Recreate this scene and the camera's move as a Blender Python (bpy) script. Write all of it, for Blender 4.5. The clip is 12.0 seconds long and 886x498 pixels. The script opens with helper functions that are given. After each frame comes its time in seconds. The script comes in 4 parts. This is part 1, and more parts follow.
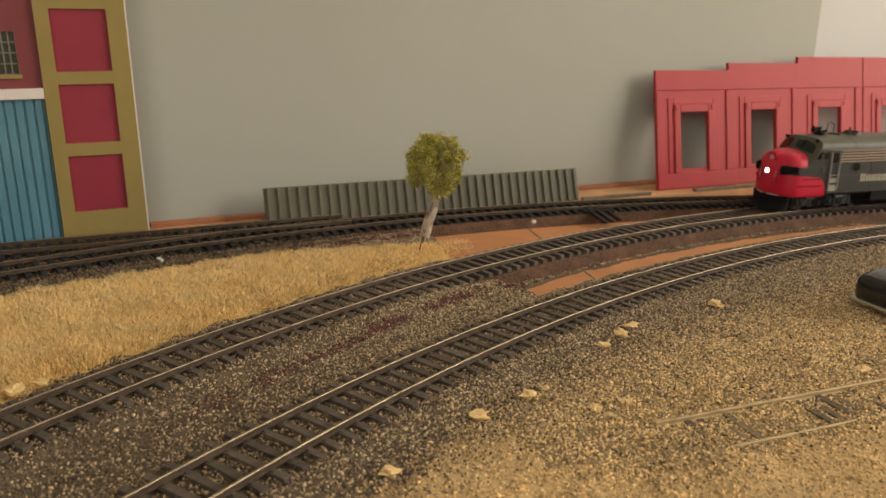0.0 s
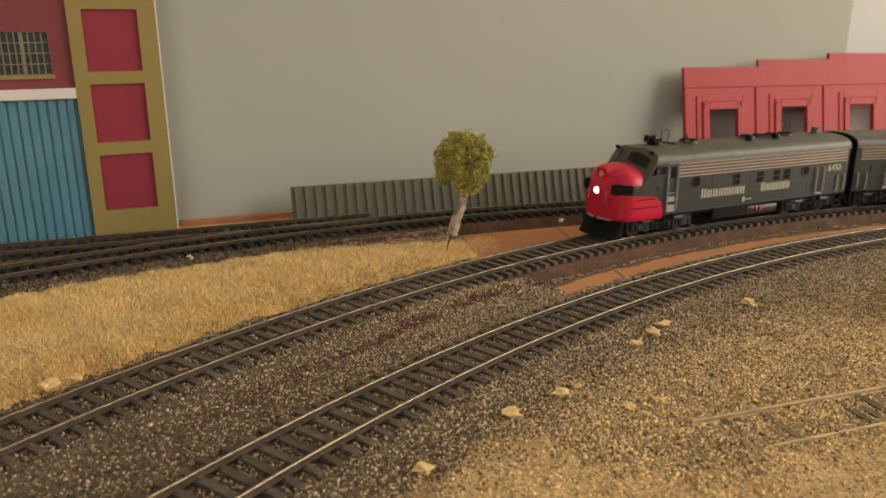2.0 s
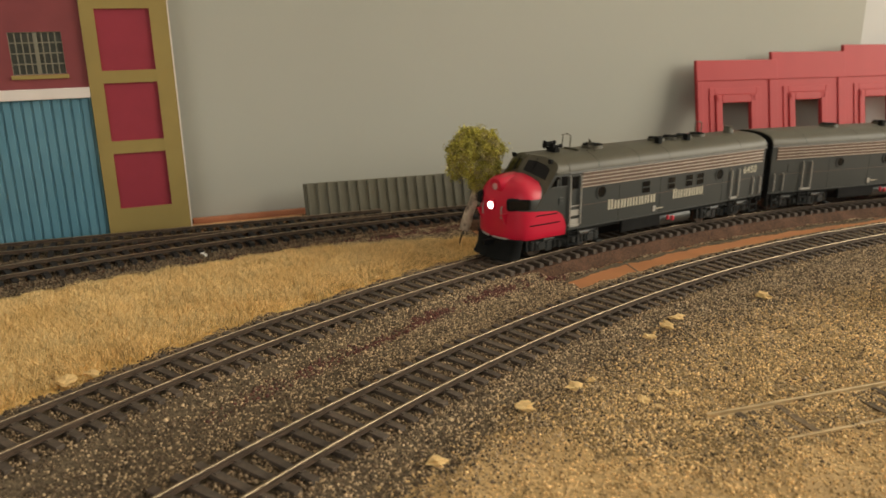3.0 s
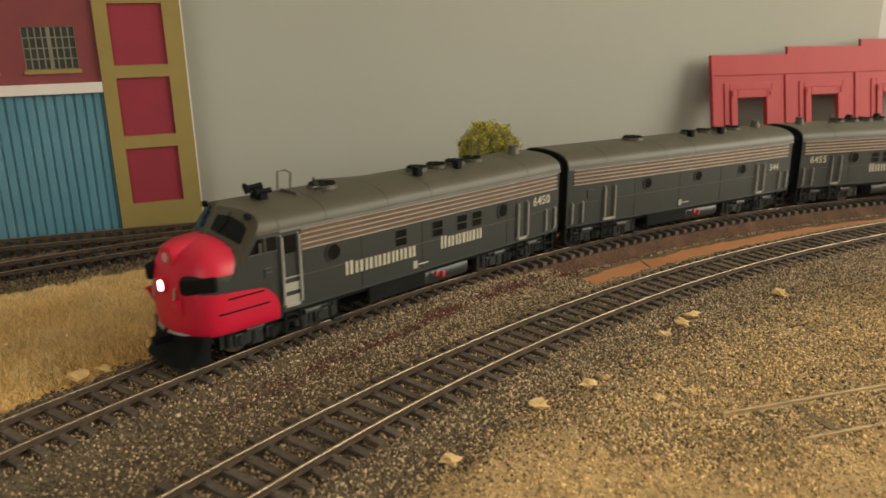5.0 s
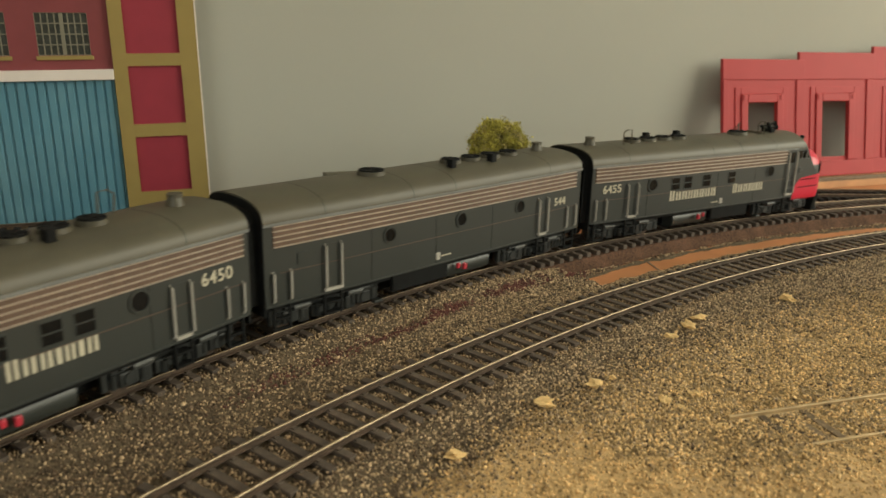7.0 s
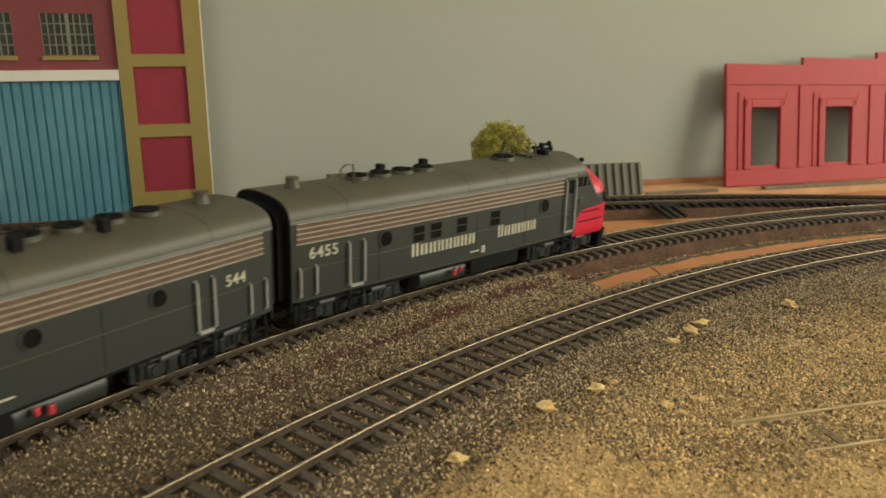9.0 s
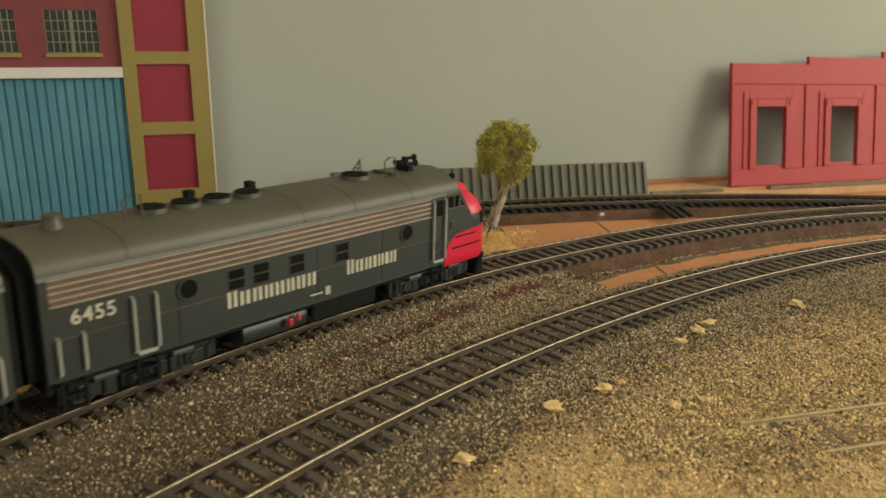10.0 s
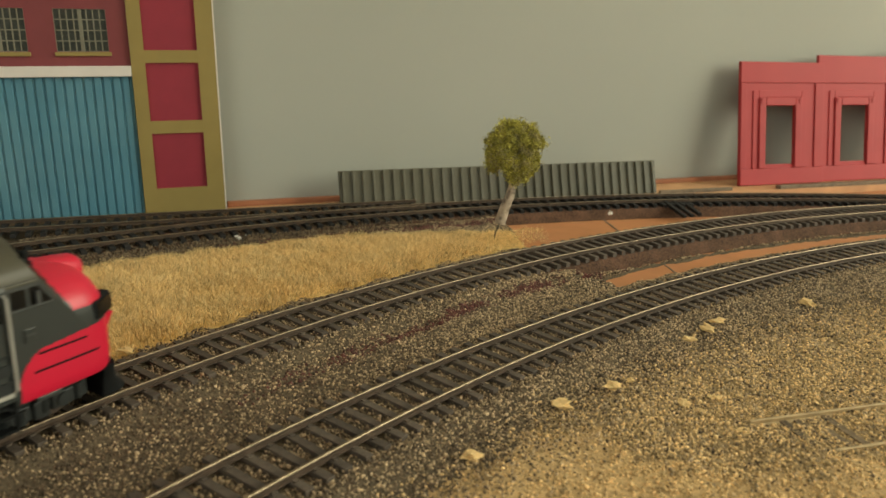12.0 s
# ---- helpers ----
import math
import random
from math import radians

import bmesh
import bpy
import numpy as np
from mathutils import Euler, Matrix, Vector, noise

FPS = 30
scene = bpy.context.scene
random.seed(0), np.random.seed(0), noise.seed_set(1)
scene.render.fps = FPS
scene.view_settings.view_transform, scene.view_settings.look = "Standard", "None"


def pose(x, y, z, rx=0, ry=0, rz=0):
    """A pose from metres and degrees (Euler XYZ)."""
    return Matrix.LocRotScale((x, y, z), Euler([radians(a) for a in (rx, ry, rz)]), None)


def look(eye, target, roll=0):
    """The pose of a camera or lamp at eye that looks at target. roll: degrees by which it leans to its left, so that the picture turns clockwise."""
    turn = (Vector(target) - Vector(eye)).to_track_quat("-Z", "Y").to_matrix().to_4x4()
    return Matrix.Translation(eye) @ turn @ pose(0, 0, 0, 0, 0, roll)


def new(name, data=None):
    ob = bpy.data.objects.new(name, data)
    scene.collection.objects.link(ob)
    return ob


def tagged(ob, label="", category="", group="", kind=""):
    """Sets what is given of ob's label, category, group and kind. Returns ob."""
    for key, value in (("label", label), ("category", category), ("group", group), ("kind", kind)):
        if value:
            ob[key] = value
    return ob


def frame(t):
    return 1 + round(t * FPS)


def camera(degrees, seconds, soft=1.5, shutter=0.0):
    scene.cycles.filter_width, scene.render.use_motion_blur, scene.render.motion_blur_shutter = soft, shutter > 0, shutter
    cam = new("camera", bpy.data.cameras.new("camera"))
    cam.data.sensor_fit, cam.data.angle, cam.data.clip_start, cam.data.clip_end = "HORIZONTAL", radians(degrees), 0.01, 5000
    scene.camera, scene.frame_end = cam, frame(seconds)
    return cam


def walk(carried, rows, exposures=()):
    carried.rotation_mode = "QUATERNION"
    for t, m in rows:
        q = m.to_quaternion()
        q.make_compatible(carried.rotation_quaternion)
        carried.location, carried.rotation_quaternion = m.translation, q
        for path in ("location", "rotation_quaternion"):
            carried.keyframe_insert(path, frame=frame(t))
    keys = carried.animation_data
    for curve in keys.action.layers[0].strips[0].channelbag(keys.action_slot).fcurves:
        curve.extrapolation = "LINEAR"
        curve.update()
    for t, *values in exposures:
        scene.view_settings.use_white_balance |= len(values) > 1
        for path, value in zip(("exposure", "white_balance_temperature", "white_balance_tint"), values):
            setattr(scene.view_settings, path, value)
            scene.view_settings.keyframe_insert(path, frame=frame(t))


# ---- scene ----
cam = camera(60.02, 12.0, 1.5, 0.4)
cam.data.dof.use_dof, cam.data.dof.focus_distance, cam.data.dof.aperture_fstop = True, 0.29, 22.0
walk(cam, [
    (0.0, pose(0.0081, -0.0043, 0.1055, 74.51, -0.96, -4.78)),
    (0.5, pose(0.0089, -0.0048, 0.1054, 74.74, -0.44, -4.64)),
    (1.0, pose(0.0076, -0.0037, 0.1045, 74.55, -0.60, -4.50)),
    (1.5, pose(0.0063, -0.0037, 0.1048, 74.54, -0.73, -3.99)),
    (2.0, pose(0.0051, -0.0033, 0.1038, 74.55, -0.55, -3.20)),
    (2.5, pose(0.0054, -0.0040, 0.1035, 74.48, -0.02, -2.72)),
    (3.0, pose(0.0050, -0.0037, 0.1032, 74.31, 0.07, -2.43)),
    (5.0, pose(0.0043, -0.0016, 0.1025, 74.01, 0.14, -1.62)),
    (5.5, pose(0.0035, -0.0013, 0.1024, 74.06, -0.27, -1.34)),
    (6.0, pose(0.0030, -0.0008, 0.1015, 74.11, -0.72, -1.12)),
    (6.5, pose(0.0030, -0.0008, 0.1021, 73.93, -0.95, -0.85)),
    (7.0, pose(0.0025, -0.0013, 0.1018, 73.82, -1.28, -0.95)),
    (9.0, pose(0.0019, -0.0018, 0.1025, 73.93, -1.69, -0.71)),
    (9.5, pose(0.0016, -0.0010, 0.1018, 73.97, -1.88, -0.69)),
    (10.0, pose(0.0006, 0.0000, 0.1015, 73.91, -1.81, -0.53)),
    (10.5, pose(0.0001, -0.0015, 0.1026, 73.76, -1.92, -0.33)),
    (11.0, pose(0.0001, 0.0005, 0.1010, 73.93, -2.11, -0.26)),
    (11.5, pose(0.0003, 0.0004, 0.1003, 74.04, -1.82, -0.12)),
    (12.0, pose(0.0004, 0.0003, 0.1003, 73.94, -1.71, 0.01)),
], exposures=((0, 0.05, 6500, 9), (5, 0.05, 6500, 4), (7, 0.05, 6450, 0), (9.5, 0.05, 6400, -4), (12, 0.05, 6400, -5)))

# ---- light: a large window at the side, an added fill lamp behind the camera ----
world = bpy.data.worlds.new("sky")
scene.world = world
world.use_nodes = True
_wn = world.node_tree.nodes
_sky = _wn.new("ShaderNodeTexSky")
_sky.sky_type, _sky.sun_disc = "NISHITA", False
_sky.sun_elevation, _sky.sun_rotation = radians(40), radians(200)
world.node_tree.links.new(_sky.outputs[0], _wn["Background"].inputs[0])
_wn["Background"].inputs[1].default_value = 0.1


def area_lamp(name, eye, target, w, h, power, color):
    lamp = bpy.data.lights.new(name, "AREA")
    lamp.shape, lamp.size, lamp.size_y, lamp.energy, lamp.color = "RECTANGLE", w, h, power, color
    ob = new(name, lamp)
    ob.matrix_world = look(eye, target)
    return ob


area_lamp("window_and_fill_light", (2.28, 0.15, 0.75), (0.0, 0.25, 0.0), 1.3, 1.2, 50, (1.0, 0.89, 0.72))
# Added fill from behind, to soften and brighten the near sides.
area_lamp("window_and_fill_light", (-0.9, -1.88, 0.75), (0.0, 0.3, 0.0), 1.3, 1.2, 9, (1.0, 0.90, 0.75))


# ---- materials ----
def mat(name, base, rough=0.6, metal=0.0, vary=0.25, scale=60.0, bump=0.0, bump_scale=None, random=0.0, island=0.0,
        stain=None, stain_scale=15.0, stain_amount=0.5, emit=0.0, coat=0.0, spec=0.5):
    """A procedural surface: grain and larger stains over a base colour, with a fine relief."""
    m = bpy.data.materials.new(name)
    m.use_nodes = True
    nt = m.node_tree
    n, li = nt.nodes, nt.links
    b = n["Principled BSDF"]
    b.inputs["Roughness"].default_value = rough
    b.inputs["Metallic"].default_value = metal
    b.inputs["Specular IOR Level"].default_value = spec
    if coat:
        b.inputs["Coat Weight"].default_value = coat
    tc = n.new("ShaderNodeTexCoord")
    t1 = n.new("ShaderNodeTexNoise")
    t1.inputs["Scale"].default_value = scale
    t1.inputs["Detail"].default_value = 6
    li.new(tc.outputs["Object"], t1.inputs["Vector"])
    ramp = n.new("ShaderNodeMapRange")
    ramp.inputs["From Min"].default_value, ramp.inputs["From Max"].default_value = 0.3, 0.7
    ramp.inputs["To Min"].default_value, ramp.inputs["To Max"].default_value = 1 - vary, 1 + vary
    li.new(t1.outputs["Fac"], ramp.inputs["Value"])
    hsv = n.new("ShaderNodeHueSaturation")
    hsv.inputs["Color"].default_value = (*base, 1)
    li.new(ramp.outputs[0], hsv.inputs["Value"])
    out = hsv.outputs[0]
    if random or island:
        src = n.new("ShaderNodeNewGeometry").outputs["Random Per Island"] if island else n.new("ShaderNodeObjectInfo").outputs["Random"]
        amount = random or island
        mr = n.new("ShaderNodeMapRange")
        mr.inputs["To Min"].default_value, mr.inputs["To Max"].default_value = 1 - amount, 1 + amount
        li.new(src, mr.inputs["Value"])
        h2 = n.new("ShaderNodeHueSaturation")
        li.new(out, h2.inputs["Color"])
        li.new(mr.outputs[0], h2.inputs["Value"])
        out = h2.outputs[0]
    if stain:
        t2 = n.new("ShaderNodeTexNoise")
        t2.inputs["Scale"].default_value = stain_scale
        t2.inputs["Detail"].default_value = 4
        li.new(tc.outputs["Object"], t2.inputs["Vector"])
        r2 = n.new("ShaderNodeMapRange")
        r2.inputs["From Min"].default_value, r2.inputs["From Max"].default_value = 0.45, 0.7
        r2.inputs["To Max"].default_value = stain_amount
        li.new(t2.outputs["Fac"], r2.inputs["Value"])
        mx = n.new("ShaderNodeMixRGB")
        mx.inputs[2].default_value = (*stain, 1)
        li.new(r2.outputs[0], mx.inputs[0])
        li.new(out, mx.inputs[1])
        out = mx.outputs[0]
    li.new(out, b.inputs["Base Color"])
    if bump:
        t3 = n.new("ShaderNodeTexNoise")
        t3.inputs["Scale"].default_value = bump_scale or scale * 4
        t3.inputs["Detail"].default_value = 5
        li.new(tc.outputs["Object"], t3.inputs["Vector"])
        bp = n.new("ShaderNodeBump")
        bp.inputs["Strength"].default_value = bump
        bp.inputs["Distance"].default_value = 0.0006
        li.new(t3.outputs["Fac"], bp.inputs["Height"])
        li.new(bp.outputs[0], b.inputs["Normal"])
    if emit:
        b.inputs["Emission Color"].default_value = (1.0, 0.74, 0.68, 1)
        b.inputs["Emission Strength"].default_value = emit
    return m


BACKDROP = mat("grey_wall_board", (0.375, 0.375, 0.325), 0.75, vary=0.03, scale=9, bump=0.05, bump_scale=500, stain=(0.40, 0.395, 0.345), stain_scale=4)
WHITE_WALL = mat("white_wall", (0.56, 0.56, 0.54), 0.8, vary=0.03, scale=8, bump=0.05)
CEILING = mat("ceiling_paint", (0.78, 0.77, 0.74), 0.9, vary=0.02, scale=5)
CARPET = mat("carpet", (0.28, 0.24, 0.20), 0.95, vary=0.2, scale=200)
BOARD = mat("terracotta_paint", (0.52, 0.22, 0.085), 0.75, vary=0.10, scale=60, bump=0.15, stain=(0.42, 0.2, 0.10), stain_scale=40, stain_amount=0.5)
LEDGE = mat("pale_terracotta_paint", (0.60, 0.33, 0.16), 0.75, vary=0.12, scale=60, bump=0.15, stain=(0.45, 0.24, 0.12), stain_scale=40)
SKIRTING = mat("worn_terracotta_strip", (0.40, 0.155, 0.075), 0.8, vary=0.2, scale=120, bump=0.2, stain=(0.24, 0.11, 0.06), stain_scale=60, stain_amount=0.7)
CORK = mat("cork_bed", (0.085, 0.042, 0.022), 0.95, vary=0.6, scale=900, bump=1.0, bump_scale=1100, stain=(0.20, 0.10, 0.06), stain_scale=90)
BALLAST_BED = mat("ballast_bed", (0.125, 0.092, 0.055), 0.95, vary=0.5, scale=900, bump=1.0, bump_scale=1300)
SAND_BED = mat("sand_bed", (0.60, 0.405, 0.188), 0.95, vary=0.3, scale=800, bump=0.9, bump_scale=1300, stain=(0.46, 0.31, 0.15), stain_scale=30, stain_amount=0.6)
# Browner than the sand: the shade between loose stones is in this colour.
GRAVEL_SHADE_BED = mat("shaded_gravel_bed", (0.34, 0.236, 0.112), 0.95, vary=0.45, scale=900, bump=1.0, bump_scale=1300, stain=(0.20, 0.15, 0.09), stain_scale=40, stain_amount=0.6)
PANE = mat("dusty_pane", (0.045, 0.05, 0.042), 0.35, vary=0.3, scale=200)
GRAIN_GREY = mat("grey_ballast", (0.47, 0.345, 0.205), 0.8, vary=0.1, scale=300, island=0.55)
GRAIN_DARK = mat("dark_ballast", (0.135, 0.092, 0.055), 0.75, vary=0.1, scale=300, island=0.6)
GRAIN_MIXED = mat("mixed_ballast", (0.29, 0.205, 0.122), 0.85, vary=0.1, scale=300, island=0.8)
GRAIN_YARD = mat("sooty_ballast", (0.15, 0.108, 0.066), 0.85, vary=0.1, scale=300, island=0.8)
GRAIN_TAN = mat("tan_gravel", (0.68, 0.47, 0.222), 0.85, vary=0.1, scale=300, island=0.6)
GRAIN_RED = mat("red_brown_gravel", (0.13, 0.046, 0.036), 0.85, vary=0.1, scale=300, island=0.5)
STRAW = mat("straw", (0.92, 0.69, 0.33), 0.8, vary=0.12, scale=60, island=0.3, stain=(0.74, 0.47, 0.15), stain_scale=30)
STRAW_BROWN = mat("brown_straw", (0.42, 0.27, 0.10), 0.85, vary=0.2, scale=60, island=0.5)
STRAW_BED = mat("straw_bed", (0.70, 0.46, 0.16), 0.95, vary=0.3, scale=500, bump=0.8)
CHIP = mat("dried_plaster", (0.78, 0.54, 0.24), 0.85, vary=0.2, scale=300, bump=0.5)
RAIL_SIDE = mat("rusty_rail_side", (0.075, 0.050, 0.034), 0.6, metal=0.3, vary=0.3, scale=300)
RAIL_TOP = mat("nickel_rail_head", (0.30, 0.235, 0.16), 0.42, metal=1.0, vary=0.15, scale=200)
# Tan brass for the siding, brightened to carry the lit rail tops.
RAIL_LIT_TAN = mat("lit_tan_brass_rail", (0.50, 0.37, 0.20), 0.5, metal=0.4, vary=0.2, scale=200)
TIE = mat("tie_plastic", (0.088, 0.066, 0.049), 0.7, vary=0.25, scale=400, random=0.25, bump=0.3)
TIE_DUSTY = mat("dusty_tie_wood", (0.15, 0.105, 0.06), 0.85, vary=0.3, scale=400, random=0.3, bump=0.4)
TIE_BLACK = mat("black_tie_plastic", (0.020, 0.018, 0.017), 0.7, spec=0.3, vary=0.25, scale=400, random=0.25, bump=0.3)
OLIVE = mat("olive_card", (0.29, 0.215, 0.065), 0.7, vary=0.06, scale=60, bump=0.1)
CRIMSON = mat("crimson_card", (0.27, 0.022, 0.042), 0.6, vary=0.08, scale=60, bump=0.1)
MAROON = mat("maroon_plastic", (0.20, 0.040, 0.045), 0.6, vary=0.08, scale=60, bump=0.1)
BLUE = mat("blue_plastic", (0.090, 0.225, 0.300), 0.5, vary=0.08, scale=50, stain=(0.16, 0.28, 0.32), stain_scale=25, stain_amount=0.4)
WINDOW_BAR = mat("grey_window_bar", (0.20, 0.19, 0.14), 0.6, vary=0.1)
WHITE_TRIM = mat("white_plastic", (0.72, 0.66, 0.62), 0.5, vary=0.05)
RED_PLASTIC = mat("red_plastic", (0.40, 0.036, 0.042), 0.6, vary=0.05, scale=40, stain=(0.45, 0.055, 0.055), stain_scale=12, stain_amount=0.6, spec=0.35)
GREY_PANEL = mat("grey_green_plastic", (0.115, 0.105, 0.070), 0.5, vary=0.08, scale=60)
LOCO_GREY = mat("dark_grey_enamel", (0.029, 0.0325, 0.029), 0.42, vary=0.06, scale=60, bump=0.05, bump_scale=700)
# Olive tone of roofs and cab fronts, lighter than the grey sides.
LOCO_ROOF = mat("olive_roof_tone", (0.072, 0.065, 0.042), 0.5, vary=0.12, scale=60, stain=(0.085, 0.072, 0.044), stain_scale=25)
LOCO_RED = mat("scarlet_enamel", (0.58, 0.008, 0.040), 0.38, vary=0.05, scale=60)
LOCO_BLACK = mat("black_underframe", (0.006, 0.0065, 0.0065), 0.8, spec=0.2, vary=0.3, scale=200)
GREY_METAL = mat("grey_truck_plastic", (0.019, 0.021, 0.020), 0.55, spec=0.35, vary=0.25, scale=250)
GRILLE = mat("copper_grille", (0.13, 0.085, 0.062), 0.45, metal=0.3, vary=0.2, scale=300)
# Gutter grey is paled: the eave's highlight is put into its colour.
GUTTER = mat("gutter_eave_highlight", (0.17, 0.175, 0.17), 0.35, vary=0.1, scale=60)
SILVER = mat("silver_strip", (0.58, 0.53, 0.47), 0.3, metal=0.8, vary=0.1, scale=200)
HANDRAIL = mat("grey_handrail", (0.36, 0.34, 0.30), 0.5, vary=0.1)
HANDRAIL_DARK = mat("grey_cylinder", (0.06, 0.063, 0.06), 0.4, vary=0.2, scale=200)
CREAM = mat("cream_lettering", (0.50, 0.46, 0.35), 0.6, vary=0.05)
GLASS_DARK = mat("dark_glass", (0.008, 0.008, 0.008), 0.18, vary=0.1, spec=0.3)
LENS = mat("headlight_lens", (0.9, 0.8, 0.75), 0.2, emit=7.0)
# No emission; the pink base colour stands for a faint glint.
LENS_OFF = mat("pink_glint_lens", (0.62, 0.34, 0.34), 0.1)
RED_VALVE = mat("red_valve", (0.45, 0.03, 0.05), 0.4)
BARK = mat("birch_bark", (0.50, 0.40, 0.30), 0.85, vary=0.25, scale=300, stain=(0.07, 0.05, 0.04), stain_scale=260, stain_amount=1.0)
WIRE = mat("dark_wire", (0.03, 0.028, 0.02), 0.6)
LEAF = mat("olive_foliage", (0.46, 0.41, 0.075), 0.8, vary=0.35, scale=80, island=0.55)
LEAF_PALE = mat("pale_foliage_mesh", (0.42, 0.36, 0.15), 0.8, vary=0.2, scale=80, island=0.5)
BLACK_GLOSS = mat("black_gloss_enamel", (0.012, 0.012, 0.013), 0.2, vary=0.05, coat=0.5)
CHROME = mat("chrome_trim", (0.55, 0.53, 0.48), 0.25, metal=1.0)
WHITE_BIT = mat("white_bead", (0.8, 0.78, 0.72), 0.5)
WOOD_STRIP = mat("weathered_strip", (0.20, 0.15, 0.10), 0.8, vary=0.3, scale=200)

MM = 0.001


# ---- mesh helpers, in millimetres ----
def mesh_of(name, bm, material):
    me = bpy.data.meshes.new(name)
    bmesh.ops.scale(bm, vec=(MM, MM, MM), verts=bm.verts)
    bm.to_mesh(me)
    bm.free()
    for m in (material if isinstance(material, (list, tuple)) else [material]):
        me.materials.append(m)
    return me


def part(name, bm, material, parent=None, label="", smooth=False):
    ob = new(name, mesh_of(name, bm, material))
    if smooth:
        for p in ob.data.polygons:
            p.use_smooth = True
        ob.data.set_sharp_from_angle(angle=radians(38))
    if parent:
        ob.parent = parent
    if label:
        tagged(ob, label)
    return ob


def holder(name, m, label, category, group="", kind=""):
    ob = new(name)
    ob.empty_display_size = 0.01
    ob.matrix_world = m
    return tagged(ob, label, category, group, kind)


def box(bm, x0, x1, y0, y1, z0, z1, bevel=0.0, m=None):
    vs = [bm.verts.new((x, y, z)) for x in (x0, x1) for y in (y0, y1) for z in (z0, z1)]
    fs = [bm.faces.new([vs[i] for i in q]) for q in ((0, 1, 3, 2), (4, 6, 7, 5), (0, 4, 5, 1), (2, 3, 7, 6), (0, 2, 6, 4), (1, 5, 7, 3))]
    if bevel:
        es = list({e for f in fs for e in f.edges})
        got = bmesh.ops.bevel(bm, geom=es, offset=bevel, segments=2, affect="EDGES", profile=0.5)
        vs = list({v for f in got["faces"] for v in f.verts} | {v for v in vs if v.is_valid})
    if m:
        bmesh.ops.transform(bm, matrix=m, verts=[v for v in vs if v.is_valid])
    return vs


def boxm(x0, x1, y0, y1, z0, z1, bevel=0.0):
    bm = bmesh.new()
    box(bm, x0, x1, y0, y1, z0, z1, bevel)
    return bm


def cyl(bm, c, r, h, axis="z", n=20, r2=None):
    rot = {"z": Matrix.Identity(4), "y": pose(0, 0, 0, 90), "x": pose(0, 0, 0, 0, 90)}[axis]
    return bmesh.ops.create_cone(bm, cap_ends=True, segments=n, radius1=r, radius2=r if r2 is None else r2, depth=h,
                                 matrix=Matrix.Translation(c) @ rot)["verts"]


def tube(bm, pts, r, n=6):
    """A round wire along points."""
    rings = []
    pts = [Vector(p) for p in pts]
    for i, p in enumerate(pts):
        d = (pts[min(i + 1, len(pts) - 1)] - pts[max(i - 1, 0)]).normalized()
        a = d.orthogonal().normalized()
        b = d.cross(a)
        rings.append([bm.verts.new(p + (a * math.cos(k * math.tau / n) + b * math.sin(k * math.tau / n)) * r) for k in range(n)])
    for p, q in zip(rings, rings[1:]):
        for k in range(n):
            bm.faces.new((p[k], p[(k + 1) % n], q[(k + 1) % n], q[k]))
    bm.faces.new(rings[0][::-1])
    bm.faces.new(rings[-1])


def loft(bm, rings, closed=True, caps=True):
    made = [[bm.verts.new(p) for p in r] for r in rings]
    n = len(made[0])
    faces = []
    for a, b in zip(made, made[1:]):
        for k in range(n if closed else n - 1):
            faces.append(bm.faces.new((a[k], a[(k + 1) % n], b[(k + 1) % n], b[k])))
    if caps:
        faces.append(bm.faces.new(made[0][::-1]))
        faces.append(bm.faces.new(made[-1]))
    return faces


def soup(name, verts, faces, material, parent=None):
    """A mesh from arrays of millimetre points and equal-sided faces."""
    me = bpy.data.meshes.new(name)
    k = faces.shape[1]
    me.vertices.add(len(verts))
    me.vertices.foreach_set("co", (verts * MM).astype(np.float32).ravel())
    me.loops.add(faces.size)
    me.loops.foreach_set("vertex_index", faces.astype(np.int32).ravel())
    me.polygons.add(len(faces))
    me.polygons.foreach_set("loop_start", np.arange(0, faces.size, k, dtype=np.int32))
    me.update(calc_edges=True)
    me.materials.append(material)
    ob = new(name, me)
    if parent:
        ob.parent = parent
    return ob


# ---- the lines of the layout: circle centre and radius of each track ----
TRACK_MAIN = (520.3, -253.0, 763.4)
TRACK_SIDE = (563.4, -308.7, 764.6)
TRACK_BACK = (336.2, -358.4, 866.4)
WALL_A = radians(19.5)
WD = Vector((math.cos(WALL_A), math.sin(WALL_A), 0))
WN = Vector((math.sin(WALL_A), -math.cos(WALL_A), 0))
W0 = Vector((-122, 431, 0))
TABLE_Z = -9.5


def on_wall(s, out=0.0, z=0.0, tilt=0.0):
    """The pose, in metres, of a thing that stands s along the wall and out in front of it; its x runs along the wall, its -y into the room."""
    p = (W0 + WD * s + WN * out) * MM
    return pose(p.x, p.y, z * MM, 0, 0, 19.5) @ pose(0, 0, 0, tilt)


def ring_xy(track, th, off=0.0):
    cx, cy, r = track
    return cx + (r + off) * math.cos(th), cy + (r + off) * math.sin(th)


# ---- the room ----
def plain(name, x0, x1, y0, y1, z0, z1, material, label):
    return tagged(part(name, boxm(x0, x1, y0, y1, z0, z1), material), label, "room", "", "structure")


plain("floor", -2400, 2400, -2000, 2000, -960, -900, CARPET, "brown carpeted floor of the room")
tagged(part("ceiling", boxm(-2400, 2400, -2000, 2000, 1500, 1560), CEILING), "plain white painted ceiling", "ceiling", "", "structure")
plain("wall_west", -2460, -2400, -2000, 2000, -900, 1500, WHITE_WALL, "plain white painted side wall")


